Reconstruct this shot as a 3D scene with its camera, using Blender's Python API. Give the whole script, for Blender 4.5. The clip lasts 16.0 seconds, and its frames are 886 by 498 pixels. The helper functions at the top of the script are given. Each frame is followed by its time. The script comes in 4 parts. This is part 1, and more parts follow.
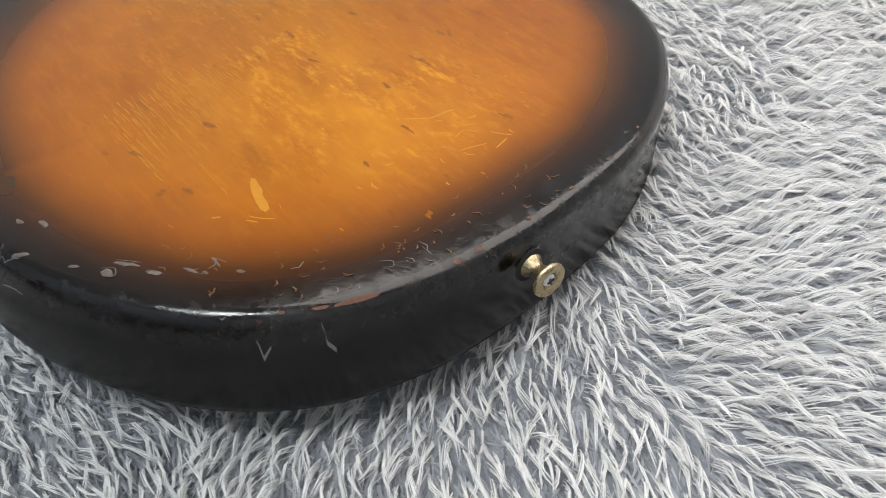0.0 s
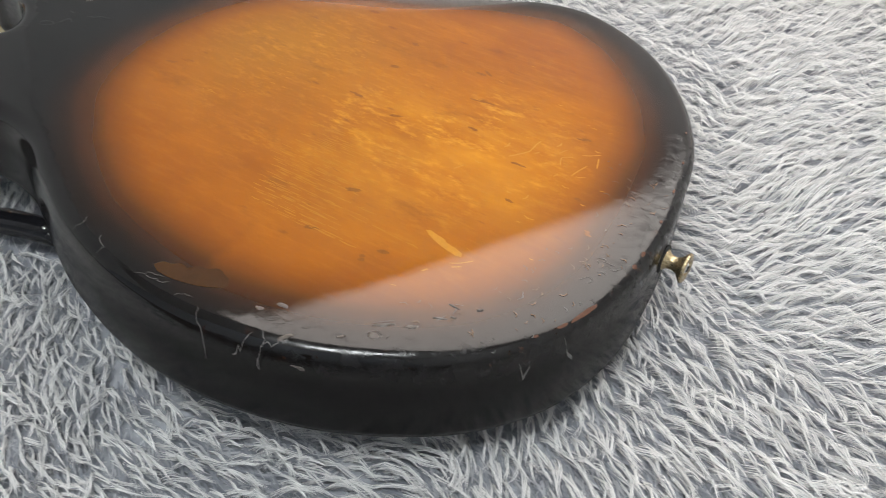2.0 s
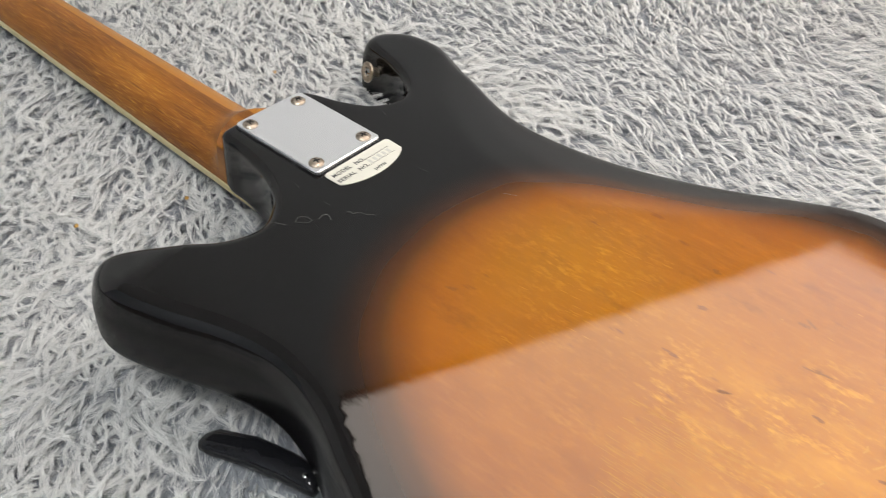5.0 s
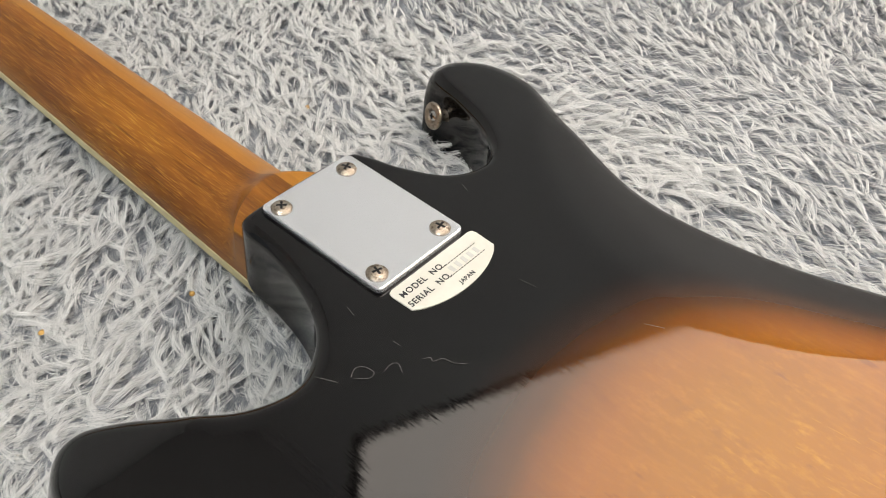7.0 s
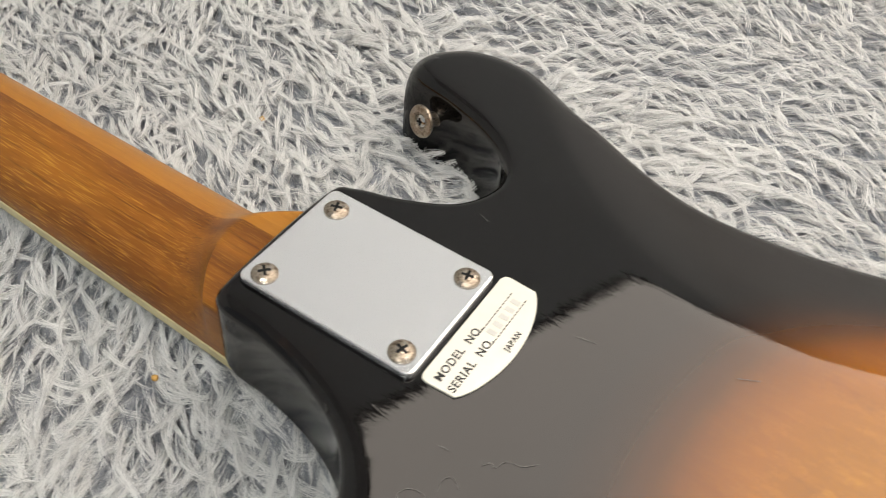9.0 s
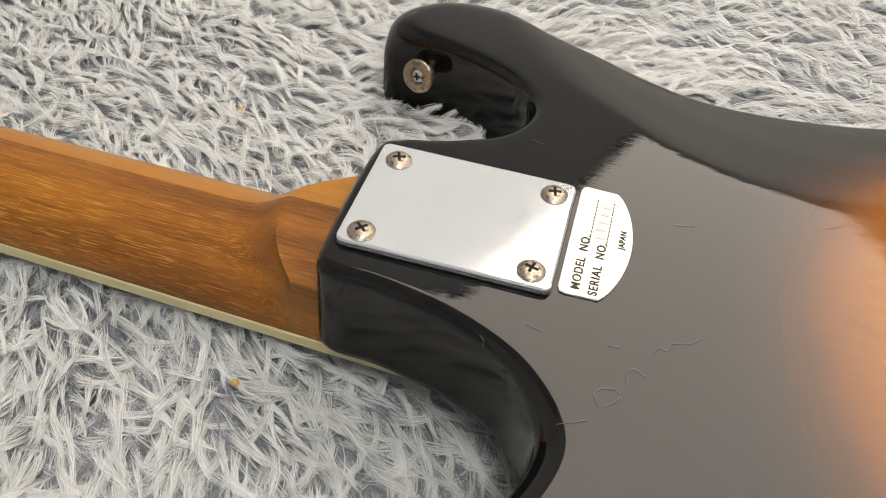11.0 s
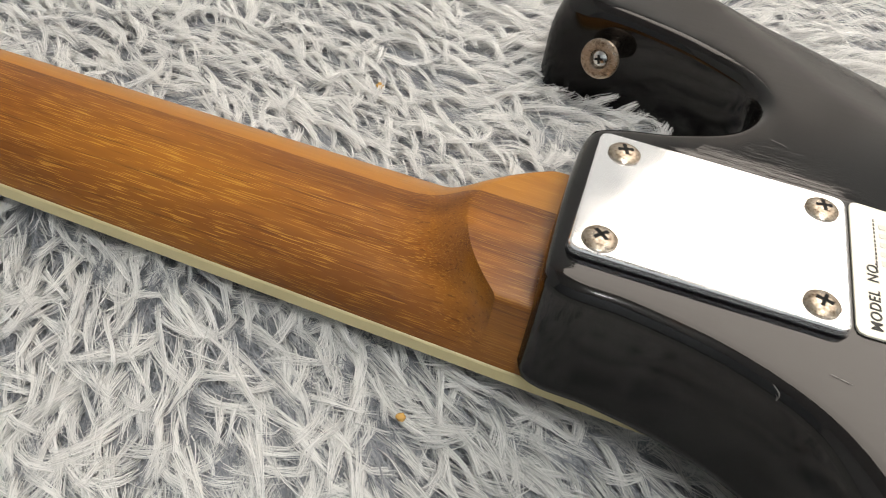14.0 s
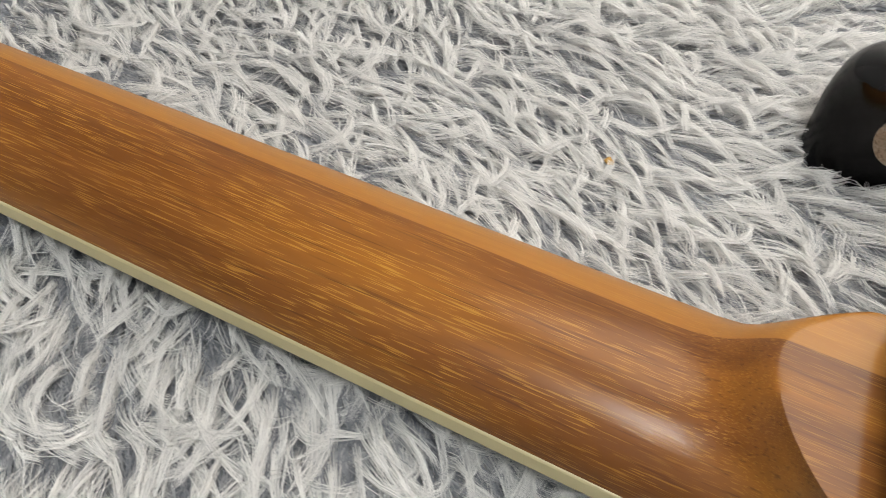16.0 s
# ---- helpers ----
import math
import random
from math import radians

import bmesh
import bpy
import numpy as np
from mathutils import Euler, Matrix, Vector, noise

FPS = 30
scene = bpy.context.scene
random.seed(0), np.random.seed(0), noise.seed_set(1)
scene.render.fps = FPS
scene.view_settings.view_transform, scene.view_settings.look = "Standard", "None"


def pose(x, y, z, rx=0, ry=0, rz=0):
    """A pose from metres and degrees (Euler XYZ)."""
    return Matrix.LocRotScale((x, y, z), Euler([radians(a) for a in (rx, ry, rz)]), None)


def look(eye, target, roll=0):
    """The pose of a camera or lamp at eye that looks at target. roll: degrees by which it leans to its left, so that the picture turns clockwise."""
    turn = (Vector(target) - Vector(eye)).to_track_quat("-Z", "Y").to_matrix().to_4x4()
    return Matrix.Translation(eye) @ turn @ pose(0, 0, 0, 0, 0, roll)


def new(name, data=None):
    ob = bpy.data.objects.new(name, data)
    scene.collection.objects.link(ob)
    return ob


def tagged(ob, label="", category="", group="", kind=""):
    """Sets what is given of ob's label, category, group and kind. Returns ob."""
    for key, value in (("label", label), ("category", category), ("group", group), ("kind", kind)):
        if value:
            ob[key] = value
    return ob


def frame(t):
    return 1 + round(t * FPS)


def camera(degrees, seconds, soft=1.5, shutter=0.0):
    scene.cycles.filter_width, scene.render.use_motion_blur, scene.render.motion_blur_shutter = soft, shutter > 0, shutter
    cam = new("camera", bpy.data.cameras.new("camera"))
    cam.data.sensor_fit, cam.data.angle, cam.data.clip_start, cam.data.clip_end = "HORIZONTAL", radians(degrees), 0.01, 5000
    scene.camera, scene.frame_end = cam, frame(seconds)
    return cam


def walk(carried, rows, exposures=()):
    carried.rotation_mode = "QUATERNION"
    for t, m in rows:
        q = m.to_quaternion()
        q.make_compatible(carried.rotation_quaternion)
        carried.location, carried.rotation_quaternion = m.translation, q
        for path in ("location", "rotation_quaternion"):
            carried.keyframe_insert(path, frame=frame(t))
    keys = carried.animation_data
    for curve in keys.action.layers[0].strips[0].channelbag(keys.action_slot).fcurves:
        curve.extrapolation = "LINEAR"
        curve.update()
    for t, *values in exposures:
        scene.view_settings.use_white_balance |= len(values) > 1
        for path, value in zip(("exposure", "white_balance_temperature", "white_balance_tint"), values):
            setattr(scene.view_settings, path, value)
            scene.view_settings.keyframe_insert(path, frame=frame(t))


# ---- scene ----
cam = camera(54.5, 16.0, soft=1.0, shutter=0.25)
# The guitar lies face down and leans a little: its own axes have the neck plate at the origin, the strap-button end at +x.
LIE = pose(0, 0, -0.0034, -8.8, 0, 0)
# seconds, eye, target, roll, all in the guitar's own axes
PATH = [
    (0, (0.496, -0.155, 0.214), (-0.685, 0.799, -1.088), 2.1),
    (0.5, (0.486, -0.19, 0.23), (-0.587, 0.885, -1.071), 2.9),
    (1, (0.461, -0.221, 0.237), (-0.499, 0.959, -1.061), 3.9),
    (1.5, (0.439, -0.239, 0.237), (-0.43, 1.013, -1.058), 4.4),
    (2, (0.415, -0.269, 0.248), (-0.372, 1.039, -1.044), 4.4),
    (2.5, (0.384, -0.284, 0.264), (-0.37, 1.037, -1.035), 4.8),
    (3, (0.377, -0.275, 0.273), (-0.392, 1.031, -1.032), 5.2),
    (3.5, (0.348, -0.268, 0.277), (-0.446, 1.022, -1.028), 5.5),
    (4, (0.321, -0.249, 0.283), (-0.511, 1.014, -1.025), 5.3),
    (4.5, (0.299, -0.242, 0.29), (-0.559, 1.0, -1.021), 5.5),
    (5, (0.263, -0.242, 0.293), (-0.611, 0.976, -1.031), 5.7),
    (5.2, (0.244, -0.245, 0.288), (-0.634, 0.962, -1.043), 5.9),
    (7.3, (0.148, -0.152, 0.249), (-0.681, 1.011, -1.151), 6.9),
    (7.5, (0.145, -0.148, 0.244), (-0.676, 1.011, -1.164), 7.0),
    (8, (0.141, -0.129, 0.238), (-0.666, 1.008, -1.196), 7.1),
    (8.5, (0.127, -0.117, 0.241), (-0.635, 1.016, -1.221), 6.9),
    (9, (0.091, -0.127, 0.233), (-0.551, 1.075, -1.23), 6.6),
    (9.2, (0.073, -0.14, 0.229), (-0.498, 1.102, -1.231), 6.6),
    (11.3, (0.028, -0.172, 0.202), (-0.245, 1.236, -1.192), 6.0),
    (11.5, (0.025, -0.173, 0.198), (-0.243, 1.234, -1.198), 6.6),
    (12, (0.014, -0.177, 0.189), (-0.16, 1.261, -1.19), 8.0),
    (12.5, (0.003, -0.204, 0.183), (-0.077, 1.257, -1.181), 8.8),
    (13, (-0.011, -0.205, 0.178), (-0.093, 1.255, -1.186), 9.4),
    (13.5, (-0.025, -0.172, 0.171), (-0.194, 1.289, -1.183), 10.2),
    (14, (-0.029, -0.152, 0.168), (-0.293, 1.273, -1.211), 10.1),
    (14.5, (-0.035, -0.138, 0.164), (-0.367, 1.25, -1.236), 9.5),
    (15, (-0.048, -0.123, 0.156), (-0.421, 1.242, -1.257), 8.9),
    (15.5, (-0.061, -0.113, 0.154), (-0.462, 1.238, -1.265), 8.7),
    (16, (-0.08, -0.113, 0.154), (-0.525, 1.222, -1.268), 7.8),
]
walk(cam, [(t, LIE @ look(eye, target, roll)) for t, eye, target, roll in PATH],
     [(0.0, -0.57, 6480, 10), (2.0, -0.56, 6550, 10), (3.5, -0.57, 6650, 10), (5.2, -0.61, 6750, 10), (7.3, -0.62, 6950, 10), (9.2, -0.66, 7050, 10), (11.3, -0.60, 7150, 10), (12.5, -0.53, 7100, 10), (14.0, -0.58, 7050, 10), (16.0, -0.66, 6950, 10)])

# ---- light ----
world = bpy.data.worlds.new("room_air")
scene.world = world
world.use_nodes = True
world.node_tree.nodes["Background"].inputs[0].default_value = (0.8, 0.85, 0.9, 1)
world.node_tree.nodes["Background"].inputs[1].default_value = 0.05
scene.view_settings.exposure = 0.0
CEILING_LAMP = 45.0
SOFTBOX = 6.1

# ---- materials ----


class Mat:
    """A small builder of node materials."""

    def __init__(self, name):
        self.m = bpy.data.materials.new(name)
        self.m.use_nodes = True
        self.t = self.m.node_tree
        self.b = self.t.nodes["Principled BSDF"]
        self.out = self.t.nodes["Material Output"]

    def node(self, kind, **values):
        n = self.t.nodes.new(kind)
        for key, value in values.items():
            n.inputs[key.replace("_", " ")].default_value = value
        return n

    def link(self, a, b):
        self.t.links.new(a, b)

    def coords(self, scale=(1, 1, 1)):
        c = self.t.nodes.new("ShaderNodeTexCoord")
        m = self.t.nodes.new("ShaderNodeMapping")
        m.inputs["Scale"].default_value = scale
        self.link(c.outputs["Object"], m.inputs["Vector"])
        return m.outputs["Vector"]

    def noise(self, scale, detail=3.0, rough=0.5, stretch=(1, 1, 1)):
        n = self.node("ShaderNodeTexNoise", Scale=scale, Detail=detail, Roughness=rough)
        self.link(self.coords(stretch), n.inputs["Vector"])
        return n.outputs["Fac"]

    def ramp(self, fac, stops, ease=False):
        r = self.t.nodes.new("ShaderNodeValToRGB")
        r.color_ramp.interpolation = "EASE" if ease else "LINEAR"
        while len(r.color_ramp.elements) < len(stops):
            r.color_ramp.elements.new(0.5)
        for e, (at, col) in zip(r.color_ramp.elements, stops):
            e.position = at
            e.color = (*col, 1) if not isinstance(col, float) else (col, col, col, 1)
        self.link(fac, r.inputs["Fac"])
        return r.outputs["Color"]

    def mix(self, fac, a, b, blend="MIX"):
        n = self.t.nodes.new("ShaderNodeMix")
        n.data_type, n.blend_type = "RGBA", blend
        for socket, value in ((n.inputs[0], fac), (n.inputs[6], a), (n.inputs[7], b)):
            if isinstance(value, (int, float)):
                socket.default_value = value
            elif isinstance(value, tuple):
                socket.default_value = (*value, 1)
            else:
                self.link(value, socket)
        return n.outputs[2]

    def math(self, op, a, b=0.0, clamp=False):
        n = self.t.nodes.new("ShaderNodeMath")
        n.operation, n.use_clamp = op, clamp
        for socket, value in ((n.inputs[0], a), (n.inputs[1], b)):
            if isinstance(value, (int, float)):
                socket.default_value = value
            else:
                self.link(value, socket)
        return n.outputs[0]

    def attr(self, name):
        n = self.t.nodes.new("ShaderNodeAttribute")
        n.attribute_name = name
        return n.outputs["Fac"]

    def color(self, value):
        if isinstance(value, tuple):
            self.b.inputs["Base Color"].default_value = (*value, 1)
        else:
            self.link(value, self.b.inputs["Base Color"])
        return self

    def set(self, **values):
        for key, value in values.items():
            socket = self.b.inputs[key.replace("_", " ")]
            if isinstance(value, (int, float, tuple)):
                socket.default_value = value
            else:
                self.link(value, socket)
        return self

    def bump(self, height, strength, distance=0.001, coat=False):
        n = self.node("ShaderNodeBump", Strength=strength, Distance=distance)
        self.link(height, n.inputs["Height"])
        self.link(n.outputs["Normal"], self.b.inputs["Coat Normal" if coat else "Normal"])
        return self


def plain(name, col, rough=0.5, metal=0.0, vary=0.15, scale=120.0, bump=0.1, coat=0.0):
    k = Mat(name)
    n = k.noise(scale, 4)
    dark = tuple(c * (1 - vary) for c in col)
    k.color(k.mix(n, dark, col)).set(Roughness=rough, Metallic=metal)
    if coat:
        k.set(Coat_Weight=coat, Coat_Roughness=0.06, Coat_IOR=1.455, Specular_IOR_Level=0.0)
    if bump:
        k.bump(n, bump, 0.0004)
    return k.m


def make_lacquer():
    """Tobacco sunburst under worn gloss lacquer: the spray is a paint mask kept on the mesh."""
    k = Mat("sunburst_lacquer")
    burst = k.attr("burst")
    cloud = k.noise(16, 3)
    edge = k.math("ADD", burst, k.math("MULTIPLY", k.math("SUBTRACT", cloud, 0.5), 0.12))
    grain = k.noise(14, 5, 0.6, (0.9, 9, 9))
    figure = k.noise(11, 3, 0.6, (1, 1.4, 1))
    wood = k.mix(grain, (0.2, 0.05208, 0.0013), (0.28, 0.08184, 0.0018))
    wood = k.mix(k.math("MULTIPLY", k.ramp(figure, ((0.45, 0.0), (0.72, 1.0))), 0.7), wood, (0.345, 0.1116, 0.0024))
    wood = k.mix(k.math("MULTIPLY", k.attr("fade"), k.ramp(k.noise(26, 4, 0.6, (0.8, 2, 2)), ((0.35, 0.25), (0.65, 1.0)))), wood, (0.48, 0.1953, 0.006))
    wood = k.mix(k.attr("gold"), wood, (0.26, 0.1042, 0.0018))
    fine = k.ramp(k.noise(120, 4, 0.7, (0.5, 2.6, 2.6)), ((0.50, 0.0), (0.74, 1.0)))
    wood = k.mix(k.math("MULTIPLY", fine, 0.16), wood, (0.5, 0.2046, 0.012))
    dapple = k.ramp(k.noise(210, 5, 0.75, (0.55, 1.3, 1.3)), ((0.50, 0.0), (0.66, 1.0)))
    patchy = k.ramp(k.noise(40, 3, 0.6), ((0.40, 0.15), (0.62, 1.0)))
    wood = k.mix(k.math("MULTIPLY", k.math("MULTIPLY", dapple, patchy), k.math("ADD", k.math("MULTIPLY", k.attr("rough"), 0.62), 0.05)), wood, (0.66, 0.293, 0.018))
    smudge = k.ramp(k.noise(34, 5, 0.72, (0.8, 1.7, 1.7)), ((0.58, 0.0), (0.74, 1.0)))
    wood = k.mix(k.math("MULTIPLY", smudge, 0.5), wood, (0.15, 0.04464, 0.004))
    speck = k.ramp(k.noise(75, 2, 0.5, (0.8, 2.6, 2.6)), ((0.70, 0.0), (0.78, 0.6)))
    wood = k.mix(speck, wood, (0.15, 0.04185, 0.008))
    spray = k.ramp(edge, ((0.08, (0.0035, 0.003, 0.003)), (0.20, (0.014, 0.006, 0.003)), (0.36, (0.062, 0.020, 0.003)), (0.62, (0.2, 0.0558, 0.003))))
    col = k.mix(k.ramp(edge, ((0.30, 0.0), (0.93, 1.0)), True), spray, wood)
    # worn edge: lacquer rubbed through to the brown wood
    worn = k.math("MULTIPLY", k.attr("rub"), k.ramp(k.noise(190, 4, 0.65), ((0.63, 0.0), (0.68, 1.0))))
    col = k.mix(worn, col, (0.065, 0.030, 0.017))
    k.color(col)
    haze = k.ramp(k.noise(30, 5, 0.7), ((0.3, 0.015), (0.8, 0.07)))
    scuffed = k.math("MULTIPLY", k.attr("scuff"), k.ramp(k.noise(120, 5, 0.7, (1, 1, 1)), ((0.40, 0.05), (0.62, 1.0))))
    haze = k.math("ADD", haze, k.math("MULTIPLY", scuffed, 0.4))
    k.set(Roughness=0.6, Specular_IOR_Level=0.0, Coat_Weight=k.math("SUBTRACT", 1.0, k.math("MULTIPLY", k.attr("side"), 0.5)), Coat_Roughness=k.math("ADD", haze, k.math("MULTIPLY", k.attr("side"), 0.14)), Coat_IOR=1.455)
    wave = k.math("ADD", k.math("MULTIPLY", k.noise(22, 2), 0.5), k.math("MULTIPLY", k.noise(260, 3, 0.65, (0.22, 2.2, 2.2)), 0.12))
    wave = k.math("ADD", wave, k.math("MULTIPLY", k.attr("scuff"), k.math("MULTIPLY", k.ramp(k.noise(330, 4, 0.7), ((0.5, 0.0), (0.7, 1.0))), 0.35)))
    k.bump(wave, 0.11, 0.0012, coat=True)
    return k.m


def make_neck_wood():
    """Open-pored mahogany: long fine golden pores, a paler strip along the far side, satin worn lacquer."""
    k = Mat("neck_mahogany")
    broad = k.noise(30, 3, 0.5, (0.25, 2.2, 2.2))
    col = k.ramp(broad, ((0.32, (0.095, 0.029, 0.003)), (0.5, (0.175, 0.057, 0.006)), (0.70, (0.28, 0.103, 0.010))))
    where = k.ramp(k.noise(45, 3, 0.6, (0.4, 2, 2)), ((0.35, 0.25), (0.6, 1.0)))
    pores = k.ramp(k.noise(560, 1, 0.5, (0.20, 6.5, 6.5)), ((0.57, 0.0), (0.64, 1.0)))
    flat = k.math("SUBTRACT", 1.0, k.math("MULTIPLY", k.math("MULTIPLY", k.attr("heel"), 4.0, True), 0.4))
    col = k.mix(k.math("MULTIPLY", k.math("MULTIPLY", pores, where), k.math("MULTIPLY", flat, 0.62)), col, (0.46, 0.23, 0.030))
    dark = k.ramp(k.noise(260, 2, 0.5, (0.15, 6, 6)), ((0.58, 0.0), (0.70, 1.0)))
    col = k.mix(k.math("MULTIPLY", dark, 0.55), col, (0.075, 0.022, 0.004))
    pale = k.mix(k.noise(90, 3, 0.6, (0.12, 3, 3)), (0.36, 0.145, 0.018), (0.50, 0.22, 0.030))
    strip = k.ramp(k.math("ADD", k.attr("far_strip"), k.math("MULTIPLY", k.math("SUBTRACT", k.noise(60, 2, 0.5, (0.15, 2, 2)), 0.5), 0.8)), ((0.42, 0.0), (0.58, 1.0)))
    col = k.mix(k.math("MULTIPLY", strip, 0.6), col, pale)
    k.color(col).set(Roughness=0.5, Specular_IOR_Level=0.15, Coat_Weight=0.5, Coat_Roughness=k.ramp(k.noise(40, 4), ((0.3, 0.12), (0.75, 0.24))), Coat_IOR=1.5)
    k.bump(k.noise(360, 1, 0.5, (0.30, 7, 7)), 0.10, 0.0005, coat=True)
    return k.m


def make_chrome():
    k = Mat("chrome_plate")
    k.color((0.88, 0.88, 0.89)).set(Metallic=0.82, Roughness=k.ramp(k.noise(60, 5, 0.7), ((0.3, 0.05), (0.8, 0.13))))
    k.bump(k.noise(35, 2), 0.02, 0.0008)
    return k.m


def make_tarnished(name, bright, dull):
    k = Mat(name)
    spots = k.noise(650, 4, 0.7)
    k.color(k.ramp(spots, ((0.36, bright), (0.54, dull), (0.68, (0.09, 0.06, 0.04)))))
    k.set(Metallic=0.95, Roughness=k.ramp(spots, ((0.35, 0.2), (0.7, 0.6)))).bump(spots, 0.3, 0.0003)
    return k.m


def make_fibre(name, low, middle, high, through_light):
    k = Mat(name)
    g = k.t.nodes.new("ShaderNodeNewGeometry")
    tone = k.ramp(g.outputs["Random Per Island"], ((0.0, low), (0.5, middle), (1.0, high)))
    k.color(tone)
    k.set(Roughness=0.6, Specular_IOR_Level=0.3)
    soft = k.node("ShaderNodeBsdfTranslucent")
    k.link(tone, soft.inputs["Color"])
    both = k.node("ShaderNodeMixShader", Fac=through_light)
    k.link(k.b.outputs["BSDF"], both.inputs[1])
    k.link(soft.outputs["BSDF"], both.inputs[2])
    k.link(both.outputs[0], k.out.inputs["Surface"])
    return k.m


def glow(name, col, strength):
    k = Mat(name)
    k.color((0.8, 0.8, 0.8)).set(Emission_Color=(*col, 1), Emission_Strength=strength)
    return k.m


LACQUER = make_lacquer()
NECK_WOOD = make_neck_wood()
CHROME = make_chrome()
NICKEL = make_tarnished("tarnished_nickel", (0.48, 0.43, 0.37), (0.33, 0.27, 0.21))
BRASSY = make_tarnished("worn_nickel_on_brass", (0.50, 0.42, 0.28), (0.36, 0.28, 0.16))
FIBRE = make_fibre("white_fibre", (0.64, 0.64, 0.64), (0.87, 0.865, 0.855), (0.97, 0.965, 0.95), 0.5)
# Grey undercoat, darkened and blued to paint the shade between the white locks.
SHADED_UNDERFUR = make_fibre("shade_toned_underfur", (0.27, 0.285, 0.32), (0.39, 0.405, 0.44), (0.60, 0.61, 0.63), 0.5)
# The base is greyed so that gaps in the pile look shadowed.
SHADED_BACKING = plain("shade_toned_backing", (0.33, 0.345, 0.37), 0.95, vary=0.3, scale=400, bump=0.4)
BLACK_PLASTIC = plain("black_plastic", (0.010, 0.010, 0.012), 0.13, vary=0.3, scale=200, bump=0.05)
BLACK_PLASTIC.node_tree.nodes["Principled BSDF"].inputs["Specular IOR Level"].default_value = 0.3
CREAM = plain("aged_cream_binding", (0.55, 0.47, 0.26), 0.4, vary=0.25, scale=90, bump=0.1)
ROSEWOOD = plain("rosewood", (0.05, 0.025, 0.014), 0.5, vary=0.4, scale=80)
FELT = plain("black_felt", (0.008, 0.008, 0.008), 0.95, vary=0.3, scale=900, bump=0.4)
FOIL = plain("silver_foil_sticker", (0.70, 0.68, 0.60), 0.34, 0.3, vary=0.1, scale=300, bump=0.12)
BARE = plain("bare_amber", (0.48, 0.205, 0.017), 0.6, vary=0.25, scale=700, bump=0.05, coat=1.0)
AMBER = plain("rubbed_amber", (0.43, 0.172, 0.009), 0.6, vary=0.3, scale=700, bump=0.0, coat=1.0)
DENT = plain("dark_dent", (0.27, 0.088, 0.007), 0.6, vary=0.5, scale=900, bump=0.05, coat=1.0)
PALE = plain("pale_lacquer_crack", (0.14, 0.135, 0.13), 0.5, vary=0.3, scale=900, bump=0.1)
FLAKE = plain("lifted_lacquer", (0.13, 0.105, 0.09), 0.35, vary=0.6, scale=900, bump=0.3)
FLECK = plain("scratched_lacquer", (0.17, 0.095, 0.05), 0.55, vary=0.6, scale=800, bump=0.2, coat=1.0)
FILM = plain("dull_brown_film", (0.055, 0.023, 0.006), 0.6, vary=0.4, scale=150, bump=0.04, coat=1.0)
BROWN_WOOD = plain("broken_brown_wood", (0.13, 0.048, 0.024), 0.7, vary=0.6, scale=900, bump=0.8)
INK = plain("black_ink", (0.02, 0.02, 0.02), 0.6, vary=0.2, scale=500, bump=0.0)
GREY_INK = plain("faded_grey_ink", (0.58, 0.57, 0.53), 0.6, vary=0.2, scale=500, bump=0.0)
CRUMB = plain("orange_crumb", (0.62, 0.36, 0.10), 0.7, vary=0.3, scale=900, bump=0.2)
STEEL = plain("bright_steel", (0.62, 0.62, 0.60), 0.25, 1.0, vary=0.2, scale=400, bump=0.05)
WALL_PAINT = plain("white_wall_paint", (0.88, 0.87, 0.86), 0.9, vary=0.05, scale=8, bump=0.05)
# Tint for the unseen south wall, chosen to bounce cool fill onto the rug.
COOL_FILL_PAINT = plain("cool_fill_wall_paint", (0.62, 0.66, 0.72), 0.9, vary=0.1, scale=8, bump=0.05)
# Unseen floor, made dark so that the body's sides reflect black.
UNSEEN_DARK_FLOOR = plain("unseen_dark_floor", (0.05, 0.03, 0.018), 0.5, vary=0.3, scale=6, bump=0.05)

# ---- helpers for meshes ----


def link_mesh(name, verts, faces, material, parent=None, label="", smooth=False, m=None):
    me = bpy.data.meshes.new(name)
    me.from_pydata([tuple(v) for v in verts], [], faces)
    me.materials.append(material)
    if smooth:
        me.shade_smooth()
    ob = new(name, me)
    if parent is not None:
        ob.parent = parent
    if m is not None:
        ob.matrix_local = m
    if label:
        ob["label"] = label
    return ob


def part(name, bm, material, parent=None, label="", smooth=False, m=None):
    me = bpy.data.meshes.new(name)
    bm.to_mesh(me)
    bm.free()
    me.materials.append(material)
    if smooth:
        me.shade_smooth()
        me.set_sharp_from_angle(angle=radians(40))
    ob = new(name, me)
    if parent is not None:
        ob.parent = parent
    if m is not None:
        ob.matrix_local = m
    if label:
        ob["label"] = label
    return ob


def box(sx, sy, sz, bevel=0.0, at=(0, 0, 0), segments=2):
    bm = bmesh.new()
    bmesh.ops.create_cube(bm, size=1, matrix=Matrix.Translation(at) @ Matrix.Diagonal((sx, sy, sz, 1)))
    if bevel:
        bmesh.ops.bevel(bm, geom=bm.edges[:], offset=bevel, segments=segments, affect="EDGES", profile=0.5)
    return bm


